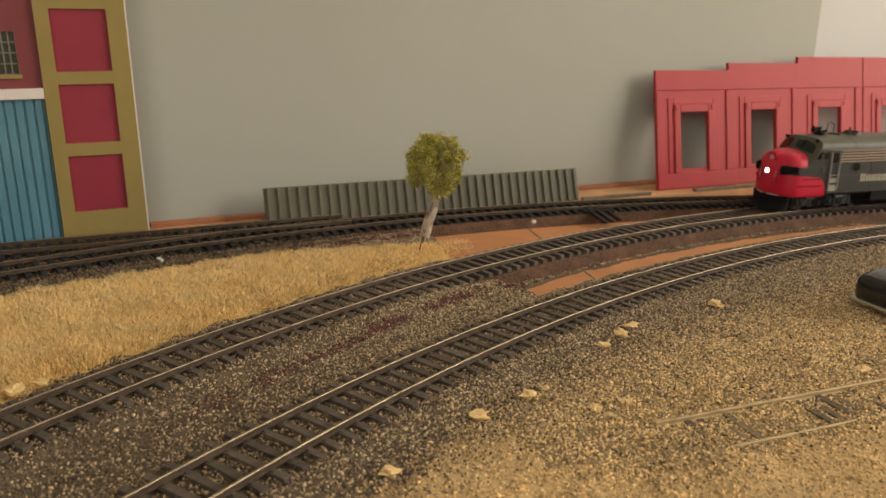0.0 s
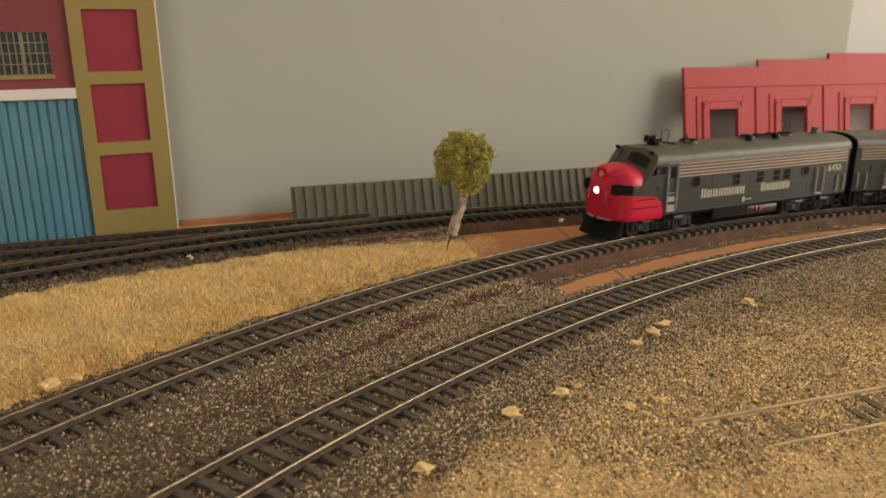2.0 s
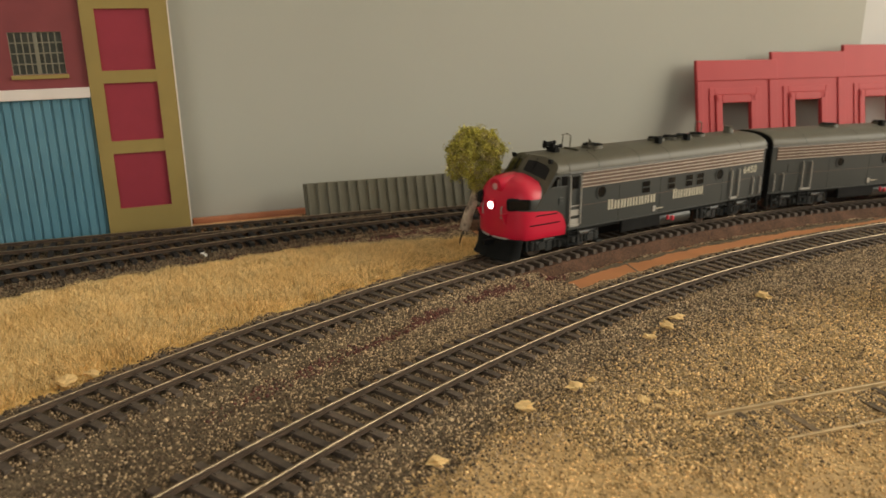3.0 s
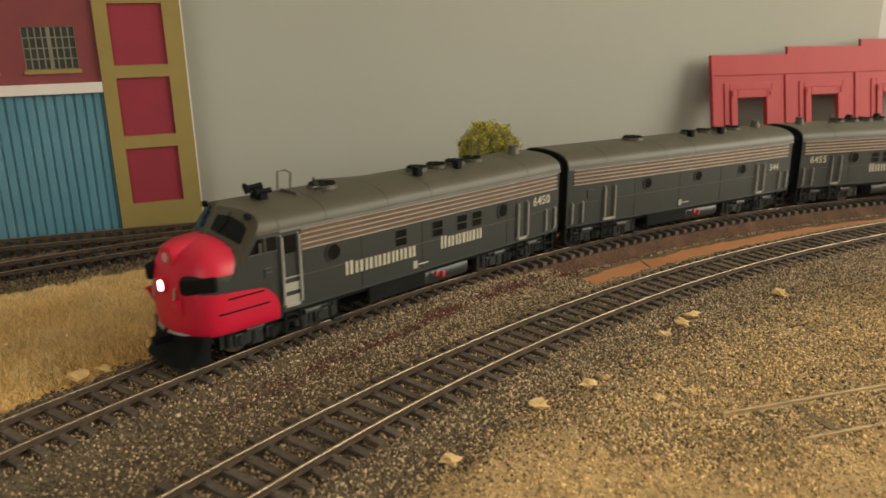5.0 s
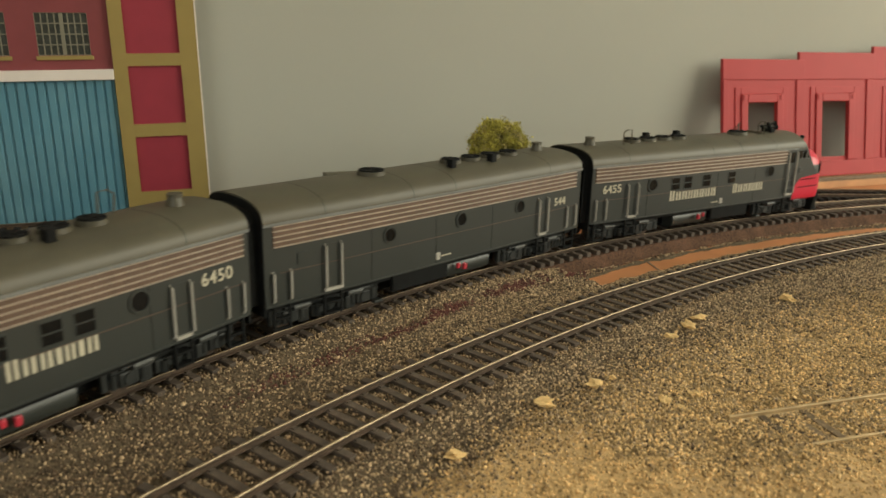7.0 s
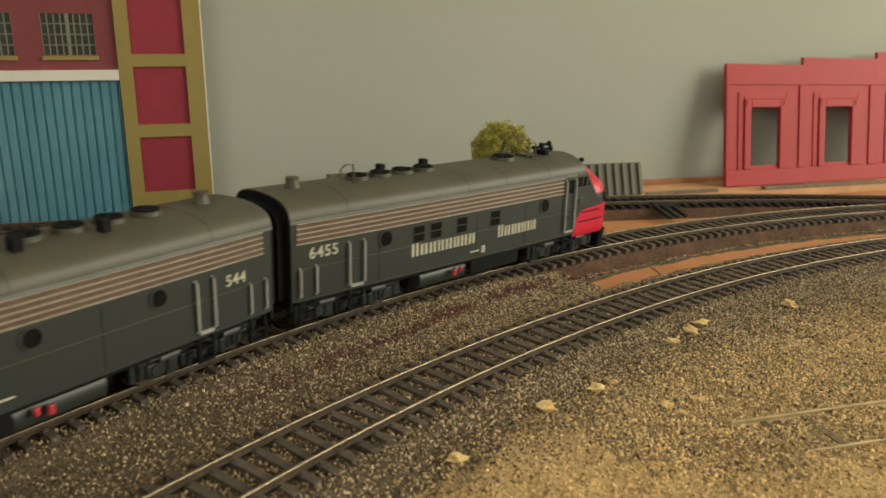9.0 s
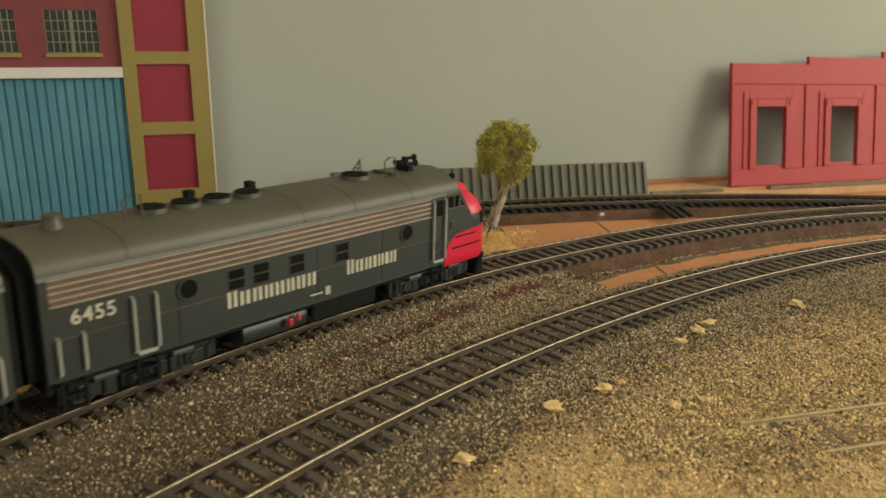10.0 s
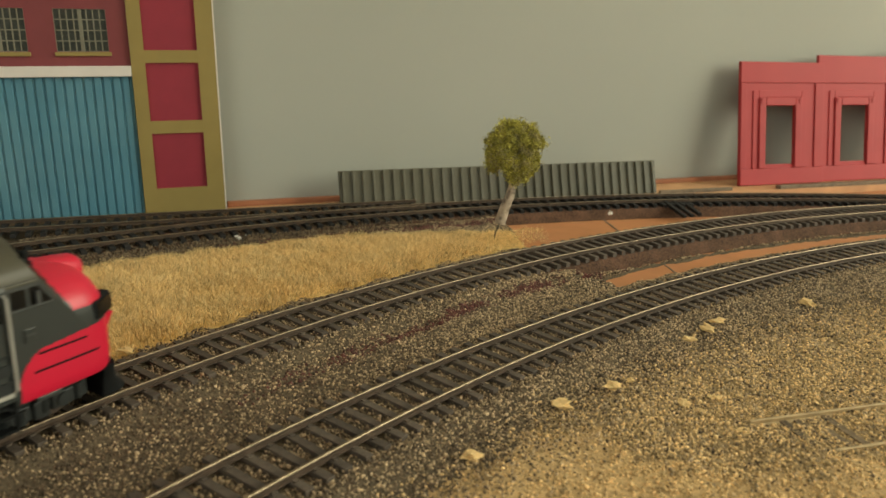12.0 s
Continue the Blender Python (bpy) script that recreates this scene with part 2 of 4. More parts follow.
def wall_with_window(name, wide, m, label):
    """A wall with one window opening, 1.3 m wide and 1.2 m high."""
    bm = bmesh.new()
    for a, b, c, d in ((-wide, -650, -900, 1500), (650, wide, -900, 1500), (-650, 650, -900, 150), (-650, 650, 1350, 1500)):
        box(bm, a, b, 0, 60, c, d)
    ob = part(name, bm, WHITE_WALL)
    ob.matrix_world = m
    return tagged(ob, label, "wall", "", "structure")


wall_with_window("wall_east", 2000, pose(2.4, 0.15, 0, 0, 0, -90), "white wall with a tall window")
# Out of view; its opening is added for the fill lamp.
wall_with_window("wall_south", 2400, pose(-0.9, -2.0, 0, 0, 0, 180), "unseen white wall with an opening added for the fill lamp")

# the wall behind the layout: an added grey board, paler wall past its end
ob = part("wall_north", boxm(-2300, 2900, 14, 80, -900, 1500), WHITE_WALL)
ob.matrix_world = on_wall(-200) @ pose(0, 0, 0, 0, 0, 2.3)
tagged(ob, "white painted wall behind the layout", "wall", "", "structure")
ob = part("backdrop", boxm(-700, 746, 2, 9, -9.4, 420, 0.8), BACKDROP)
ob.matrix_world = on_wall(-200) @ pose(0, 0, 0, 0, 0, 2.3)
tagged(ob, "plain grey wall face, built as an added board", "backdrop", "", "structure")

ob = part("table", boxm(-650, 1250, -900, 1.5, -40, TABLE_Z), BOARD)
ob.matrix_world = on_wall(-200) @ pose(0, 0, 0, 0, 0, 2.3)
tagged(ob, "terracotta painted board that carries the layout", "table", "", "structure")


ob = part("board_joint", boxm(-0.5, 0.5, -70, 70, -9.45, -9.25), WOOD_STRIP)
ob.matrix_world = pose(0.1105, 0.390, 0, 0, 0, 7.5)
tagged(ob, "dark open joint between two painted boards", "trim", "", "structure")


# ---- the ground of the layout ----
def radial(track, x, y):
    return np.hypot(x - track[0], y - track[1]) - track[2]


def fractal(x, y, s, seed=0.0):
    return np.array([noise.fractal(Vector((a * s, b * s, seed)), 1.0, 2.0, 3) for a, b in zip(np.ravel(x), np.ravel(y))]).reshape(np.shape(x))


def edge_of_sand(x):
    return np.interp(x, [-60, 0, 10, 26, 42, 57, 96, 156, 208, 420], [95, 157, 167, 191, 206, 220, 251, 290, 315, 440])


def edge_of_smooth(x):
    """The line in front of which the sand lies smooth and fine."""
    return np.interp(x, [-60, 0, 10, 32, 47, 57, 75, 95, 120, 160, 240], [95, 157, 166, 189, 184, 174, 166, 168, 180, 194, 216])


def grass_depth(x, y):
    """Positive inside the patch of straw, between the main line and the back track."""
    ragged = 1.6 * np.sin(x * 0.31 + y * 0.12) + 1.2 * np.sin(x * 0.83 - y * 0.4)
    a = radial(TRACK_MAIN, x, y) - 22.0 + ragged
    c = -radial(TRACK_BACK, x, y) - 28.5 - np.clip((x + 50) * 0.2, 0, 14) + ragged
    e = 68 - x - 0.12 * (y - 380) + 5 * np.sin(y * 0.19) + 3 * np.sin(x * 0.45 + y * 0.13)
    return np.minimum(np.minimum(a, c), e)


def bare_depth(x, y):
    """Positive on the bare board that shows through between the tracks."""
    a, b, c = radial(TRACK_MAIN, x, y), radial(TRACK_SIDE, x, y), radial(TRACK_BACK, x, y)
    between = np.minimum(np.minimum(-a - 22, b - 25 + (x - 80) * 0.035 + 1.2 * np.sin(x * 0.4)), (x + y - 396) * 0.7 + 2 * np.sin(y * 0.35) + 2 * np.sin(x * 0.5))
    behind = np.minimum(np.minimum(a - 17, -c - 14), x - 42 - 0.15 * (400 - y))
    rear = np.minimum(c - 22, x - 10)
    return np.maximum(np.maximum(between, behind), rear)


def ground_height(x, y, wob):
    a, b = radial(TRACK_MAIN, x, y), radial(TRACK_SIDE, x, y)
    z = np.full(np.shape(x), -5.2) + wob * 0.9
    left = np.clip((66 - x) / 36, 0, 1)
    near_a = np.clip((22 - np.abs(a)) / 6, 0, 1) * left
    near_b = np.clip((24 - np.abs(b)) / 8, 0, 1)
    z = z * (1 - near_a) + near_a * -3.2
    z = z * (1 - near_b) + near_b * -3.2
    foot = np.clip((x - 64 - 0.2 * wob * 40) / 26, 0, 1) * np.clip((25 - np.abs(a)) / 6, 0, 1)
    z = z * (1 - foot) + foot * -11.0
    sand = np.clip((edge_of_sand(x) - y) / 12, 0, 1)
    z = z * (1 - sand) + sand * (-3.2 + wob * 1.2)
    bare = np.clip(bare_depth(x, y) / 5 + wob * 0.5, 0, 1)
    return z * (1 - bare) + bare * -12.0


def build_ground():
    step = 4.0
    xs, ys = np.meshgrid(np.arange(-320, 560, step), np.arange(20, 620, step))
    wob = fractal(xs, ys, 0.045)
    z = ground_height(xs, ys, wob)
    v = np.stack([xs, ys, z], -1).reshape(-1, 3)
    h, w = xs.shape
    i = (np.arange(h - 1)[:, None] * w + np.arange(w - 1)[None]).ravel()
    f = np.stack([i, i + 1, i + w + 1, i + w], 1)
    mid = v[f].mean(1)
    gravelly = mid[:, 1] < edge_of_sand(mid[:, 0]) + 6 * np.sin(mid[:, 0] * 0.23) - 3
    sandy = gravelly & (mid[:, 1] < edge_of_smooth(mid[:, 0]) + 4 * np.sin(mid[:, 0] * 0.31))
    straw = grass_depth(mid[:, 0], mid[:, 1]) > -1
    wall_side = (mid[:, 0] - W0.x) * WN.x + (mid[:, 1] - W0.y) * WN.y > 8
    for name, pick, m, label in (("ground_sand", sandy, SAND_BED, "tan sand ground of the layout"),
                                 ("ground_gravel", gravelly & ~sandy, GRAVEL_SHADE_BED, "gritty ground under loose gravel, browned for shade between stones"),
                                 ("ground_straw", straw & ~gravelly, STRAW_BED, "straw coloured ground under dry grass"),
                                 ("ground_ballast", ~gravelly & ~straw, BALLAST_BED, "grey brown ballast ground beside the tracks")):
        ob = soup(name, v, f[pick & wall_side], m)
        ob.data.polygons.foreach_set("use_smooth", [True] * len(ob.data.polygons))
        tagged(ob, label, "ground", "", "structure")


build_ground()


def scatter(name, n, x0, x1, y0, y1, keep, size, material, label, seed, lift=0.1):
    """Loose grains as small faceted stones, one joined mesh."""
    rng = np.random.default_rng(seed)
    x, y = rng.uniform(x0, x1, n), rng.uniform(y0, y1, n)
    ok = keep(x, y, rng)
    x, y = x[ok], y[ok]
    wob = fractal(x, y, 0.045)
    z = ground_height(x, y, wob)
    a, b = radial(TRACK_MAIN, x, y), radial(TRACK_SIDE, x, y)
    ok = (z > -8.5) & (np.abs(np.abs(a) - 8.4) > 1.4) & (np.abs(np.abs(b) - 8.4) > 1.4)
    x, y, z = x[ok], y[ok], z[ok]
    n = len(x)
    octa = np.array([(1, 0, 0), (-1, 0, 0), (0, 1, 0), (0, -1, 0), (0, 0, 1), (0, 0, -1)], float)
    tri = np.array([(0, 2, 4), (2, 1, 4), (1, 3, 4), (3, 0, 4), (2, 0, 5), (1, 2, 5), (3, 1, 5), (0, 3, 5)])
    q = rng.normal(size=(n, 4))
    q /= np.linalg.norm(q, axis=1)[:, None]
    w_, a_, b_, c_ = q.T
    rot = np.stack([1 - 2 * (b_ * b_ + c_ * c_), 2 * (a_ * b_ - c_ * w_), 2 * (a_ * c_ + b_ * w_), 2 * (a_ * b_ + c_ * w_), 1 - 2 * (a_ * a_ + c_ * c_),
                    2 * (b_ * c_ - a_ * w_), 2 * (a_ * c_ - b_ * w_), 2 * (b_ * c_ + a_ * w_), 1 - 2 * (a_ * a_ + b_ * b_)], 1).reshape(n, 3, 3)
    s = size * rng.lognormal(0, 0.28, (n, 1, 1)) * rng.uniform(0.6, 1.2, (n, 6, 1))
    v = np.einsum("nij,kj->nki", rot, octa) * s + np.stack([x, y, z + lift], 1)[:, None]
    f = tri[None] + (np.arange(n) * 6)[:, None, None]
    ob = soup(name, v.reshape(-1, 3), f.reshape(-1, 3), material)
    return tagged(ob, label, "gravel", "", "stuff")


def sandiness(x, y):
    return np.clip((edge_of_sand(x) + 16 - y) / 56, 0, 1)


def red_patch(x, y):
    """Where red brown gravel lies: a streak along the foot of the main line, another before the back track."""
    patchy = np.clip(fractal(x, y, 0.06, 7.0) * 1.6 + 0.62, 0, 1)
    main = np.clip(1.4 - np.abs(radial(TRACK_MAIN, x, y) + 22 + np.clip((70 - x) * 0.07, 0, 8)) / 4, 0, 1) * np.clip((x + 60) / 60, 0, 1)
    back = np.clip(1.5 - np.abs(radial(TRACK_BACK, x, y) + 25) / 5, 0, 1) * np.clip((x + 120) / 40, 0, 1)
    return np.maximum(main, back) * patchy


def smoothness(x, y):
    return np.clip((edge_of_smooth(x) + 9 - y) / 24, 0, 1)


def keep_grey(x, y, rng):
    sand = sandiness(x, y) * (0.72 + 0.27 * smoothness(x, y))
    return (rng.random(len(x)) > sand + 0.03) & (grass_depth(x, y) < 2) & (rng.random(len(x)) > red_patch(x, y) * 0.8)


def keep_pale(x, y, rng):
    """The pale stones grow rarer towards the near left."""
    return keep_grey(x, y, rng) & (rng.random(len(x)) < np.interp(x + 0.35 * (y - 230), [-110, -30, 30], [0.28, 0.55, 1.0]))


def keep_tan(x, y, rng):
    return (rng.random(len(x)) < sandiness(x, y) * (1 - 0.5 * smoothness(x, y))) & (grass_depth(x, y) < 0)


def keep_red(x, y, rng):
    return (rng.random(len(x)) < red_patch(x, y)) & (grass_depth(x, y) < 0)


def visible(x, y):
    return (y > 118 + 0.0 * x) & (x > -0.62 * y - 12) & (x < 0.8 * y + 25)


scatter("ballast_stones", 270000, -130, 330, 115, 470, lambda x, y, r: visible(x, y) & keep_pale(x, y, r), 0.40, GRAIN_GREY, "loose grey ballast stones along the tracks", 1)
scatter("dark_ballast_stones", 150000, -130, 330, 115, 470, lambda x, y, r: visible(x, y) & keep_grey(x, y, r), 0.42, GRAIN_DARK, "loose dark ballast stones along the tracks", 2)
scatter("tan_gravel", 250000, -20, 380, 115, 470, lambda x, y, r: visible(x, y) & keep_tan(x, y, r), 0.42, GRAIN_TAN, "loose tan gravel over sandy ground", 3)
scatter("red_gravel", 160000, -120, 100, 180, 430, lambda x, y, r: visible(x, y) & keep_red(x, y, r), 0.5, GRAIN_RED, "loose red brown gravel beside the main line", 4)


def between_ties(x, y, rng):
    a, b = np.abs(radial(TRACK_MAIN, x, y)), np.abs(radial(TRACK_SIDE, x, y))
    filled = (b < 17) | ((a < 16) & (rng.random(len(x)) < np.clip((70 - x) / 40, 0.15, 1)))
    return visible(x, y) & filled


scatter("yard_ballast", 60000, -200, 40, 280, 460, lambda x, y, r: visible(x, y) & (radial(TRACK_BACK, x, y) > -29) & (radial(TRACK_BACK, x, y) < 40)
        & (r.random(len(x)) < np.interp(x, [-120, -60, 20], [1.0, 0.7, 0.05])), 0.45, GRAIN_YARD, "ballast stones round the back tracks", 8, 1.75)
scatter("tie_ballast", 105000, -130, 330, 115, 470, between_ties, 0.40, GRAIN_MIXED, "fine ballast stones packed between the ties", 6, 0.7)


def build_grass():
    rng = np.random.default_rng(9)
    n = 260000
    x, y = rng.uniform(-170, 60, n), rng.uniform(190, 440, n)
    d = grass_depth(x, y)
    tuft = fractal(x, y, 0.05, 3.0)
    ok = (d > 1.5 * rng.random(n)) & (rng.random(n) < np.clip(0.25 + d / 10, 0, 1) * np.clip((66 - x) / 48 + 0.03, 0, 1))
    x, y, d, tuft = x[ok], y[ok], d[ok], tuft[ok]
    n = len(x)
    z = np.full(n, -4.6)
    tall = np.clip(1.6 + d * 0.14, 0, 4.0) * rng.uniform(0.55, 1.15, n) * (1 + 0.35 * tuft) * np.clip((70 - x) / 70, 0.45, 1)
    az, lean = rng.uniform(0, math.tau, n), rng.normal(0, 0.6, (n, 2))
    wide = 0.085 * rng.uniform(0.7, 1.4, n)
    base = np.stack([x, y, z], 1)
    side = np.stack([np.cos(az) * wide, np.sin(az) * wide, np.zeros(n)], 1)
    mid = base + np.stack([lean[:, 0] * tall * 0.4, lean[:, 1] * tall * 0.4, tall * 0.6], 1)
    tip = base + np.stack([lean[:, 0] * tall * 1.2, lean[:, 1] * tall * 1.2, tall], 1)
    v = np.stack([base - side, base + side, mid + side * 0.8, mid - side * 0.8, tip], 1)
    brown = rng.random(n) < 0.05 + 0.38 * np.clip(1 - d / 26, 0, 1) * np.clip(0.6 + 1.5 * tuft, 0.1, 1)
    for name, pick, m, label in (("dry_grass", ~brown, STRAW, "dry straw coloured grass between the two tracks"), ("brown_grass", brown, STRAW_BROWN, "darker brown stalks among the dry grass")):
        k = (np.arange(pick.sum()) * 5)[:, None]
        f = np.concatenate([np.hstack([k, k + 1, k + 2]), np.hstack([k, k + 2, k + 3]), np.hstack([k + 3, k + 2, k + 4])])
        tagged(soup(name, v[pick].reshape(-1, 3), f, m), label, "grass", "", "stuff")


build_grass()


# ---- tracks ----
def swept(bm, path, profile):
    """A closed profile of (across, up) swept along (point, side) pairs."""
    loft(bm, [[(p[0] + s[0] * a, p[1] + s[1] * a, z) for a, z in profile] for p, s in path])


def arc_path(track, t0, t1, n):
    return [(ring_xy(track, radians(t0 + (t1 - t0) * i / n)), (math.cos(radians(t0 + (t1 - t0) * i / n)), math.sin(radians(t0 + (t1 - t0) * i / n)))) for i in range(n + 1)]


def line_path(p, q, n):
    d = Vector((q[0] - p[0], q[1] - p[1])).normalized()
    return [((p[0] + (q[0] - p[0]) * i / n, p[1] + (q[1] - p[1]) * i / n), (-d.y, d.x)) for i in range(n + 1)]


RAIL_LOW = [(-1.0, -1.8), (1.0, -1.8), (1.0, -1.5), (0.3, -1.2), (0.3, -0.75), (0.46, -0.6), (0.46, -0.15), (-0.46, -0.15), (-0.46, -0.6), (-0.3, -0.75), (-0.3, -1.2), (-1.0, -1.5)]
RAIL_HEAD = [(-0.46, -0.14), (0.46, -0.14), (0.36, 0.0), (-0.36, 0.0)]
GAUGE = 8.4


def tie_mesh(material, length, wide):
    bm = bmesh.new()
    box(bm, -length / 2, length / 2, -wide / 2, wide / 2, -3.9, -1.8, 0.15)
    for s in (-1, 1):
        for o in (-1, 1):
            box(bm, s * GAUGE + o * 1.5 - 0.6, s * GAUGE + o * 1.5 + 0.6, -0.7, 0.7, -1.85, -1.45)
    return mesh_of("tie", bm, material)


def lay_track(name, path, length_mm, spacing, tie_material, label, lift=0.0, tie_len=30.0, wide=2.6, rails=(-1, 1)):
    th = holder(name, Matrix.Translation((0, 0, lift * MM)), label, "railway track")
    for s in rails:
        bm = bmesh.new()
        swept(bm, path, [(a + s * GAUGE, z) for a, z in RAIL_LOW])
        rail = part("rail", bm, RAIL_SIDE, th, "dark rusty steel rail")
        bm = bmesh.new()
        swept(bm, path, [(a + s * GAUGE, z) for a, z in RAIL_HEAD])
        part("rail_head", bm, RAIL_TOP, rail, "worn shiny rail head")
    me = tie_mesh(tie_material, tie_len, wide)
    n = int(length_mm / spacing)
    for i in range(n):
        f = (i + 0.5) / n * (len(path) - 1)
        k = min(int(f), len(path) - 2)
        g = f - k
        p = [path[k][0][j] * (1 - g) + path[k + 1][0][j] * g for j in (0, 1)]
        s = path[k][1]
        ob = new("tie", me)
        ob.parent = th
        ob.matrix_basis = pose(p[0] * MM, p[1] * MM, 0, 0, 0, math.degrees(math.atan2(s[1], s[0])) + random.uniform(-1.5, 1.5))
    return th


def lay_bed(name, path, label, half=15.8, base=19.5):
    bm = bmesh.new()
    swept(bm, path, [(-base, -9.5), (base, -9.5), (half, -3.92), (-half, -3.92)])
    return tagged(part(name, bm, CORK), label, "track bed", "", "structure")


PATH_MAIN = arc_path(TRACK_MAIN, 84, 156, 160)
PATH_SIDE = arc_path(TRACK_SIDE, 88, 150, 140)
PATH_BACK = arc_path(TRACK_BACK, 80, 131, 130)
PATH_YARD = line_path((-250, 357), (-10, 447), 30)
LEN = lambda tr, a, b: tr[2] * radians(b - a)
TIE_STEP = 6.5
lay_bed("track_bed", PATH_MAIN, "brown cork bed under the main line")
lay_bed("track_bed", PATH_BACK, "brown cork bed under the back track")
lay_track("main_track", PATH_MAIN, LEN(TRACK_MAIN, 84, 156), TIE_STEP, TIE, "curved model railway track on dark brown ties")
lay_track("side_track", PATH_SIDE, LEN(TRACK_SIDE, 88, 150), TIE_STEP, TIE, "curved model railway track sunk in grey ballast")
lay_track("back_track", PATH_BACK, LEN(TRACK_BACK, 80, 131), TIE_STEP, TIE_BLACK, "curved model railway track with black ties near the wall")
lay_track("yard_track", PATH_YARD, 256, TIE_STEP, TIE_BLACK, "old model railway track branching off beside the wall", lift=0.3)




# ---- half-buried siding and loose chips ----
def build_siding():
    path = line_path((88.5, 191.5), (242, 236), 12)
    th = holder("buried_siding", Matrix.Identity(4), "half-buried rails and ties in the sand", "railway track")
    for name, q, a, b, low in (("rail", 0.0, 0, 13, 1.6), ("rail", -17.2, 1, 13, 2.5)):
        bm = bmesh.new()
        swept(bm, path[a:b], [(x + q, z - low) for x, z in RAIL_LOW])
        rail = part(name, bm, RAIL_LIT_TAN, th, "sandy brass rail, its lit look in the colour")
        bm = bmesh.new()
        swept(bm, path[a:b], [(x + q, z - low) for x, z in RAIL_HEAD])
        part("rail_head", bm, RAIL_LIT_TAN, rail)
    me = mesh_of("tie", boxm(-8.2, 8.2, -1.2, 1.2, -4.6, -3.05, 0.15), TIE_DUSTY)
    d = Vector((154, 45)).normalized()
    for i, u in enumerate((10.5, 15.2, 19.9, 24.6, 52, 56.8, 61.5, 66.2, 71, 75.8, 80.5, 85.2, 90, 95)):
        ob = new("tie", me)
        ob.parent = th
        ob.matrix_basis = pose((88.5 + d.x * u + d.y * 8.4) * MM, (191.5 + d.y * u - d.x * 8.4) * MM, (0.25 - 0.12 * (i % 3)) * MM, 0, 0, math.degrees(math.atan2(d.x, -d.y)) + (i * 37 % 5) - 2)


build_siding()


def lump(r, seed, flat=0.5):
    bm = bmesh.new()
    bmesh.ops.create_icosphere(bm, subdivisions=2, radius=r)
    for v in bm.verts:
        k = 1 + 1.1 * noise.noise(v.co * (1.6 / r) + Vector((seed, 0, 0)))
        v.co = Vector((v.co.x * k, v.co.y * k * 0.75, v.co.z * k * flat))
    return bm


for i, (x, y, r) in enumerate(((38.5, 202, 2.8), (55.5, 214, 3.0), (153, 297, 3.2), (86, 188.5, 2.4), (10.5, 173, 2.2), (74, 204.5, 2.0), (77.5, 199, 2.0), (85, 208.5, 1.8),
                               (108, 273, 2.6), (101.5, 265, 2.6), (91, 254, 2.2), (135, 218, 1.3), (62, 219, 1.4), (-106, 226, 3.4), (-100, 231, 2.2), (176, 229, 2.4), (166, 225, 2.0))):
    ob = part("plaster_chip", lump(r * 1.1, i * 3.1, 0.3), CHIP)
    ob.matrix_world = pose(x * MM, y * MM, -3.4 * MM, 0, 0, i * 50)
    tagged(ob, "pale dried plaster chip lying on the gravel", "chip", "plaster chips")
for i, (x, y, r) in enumerate(((-100, 372, 1.0), (-96, 377, 1.0), (-98, 369, 0.9), (104, 449, 1.2))):
    ob = part("white_bead", lump(r, i * 1.7, 0.9), WHITE_BIT)
    ob.matrix_world = pose(x * MM, y * MM, -3.3 * MM)
    tagged(ob, "small white lump beside the back track", "bead", "white lumps")


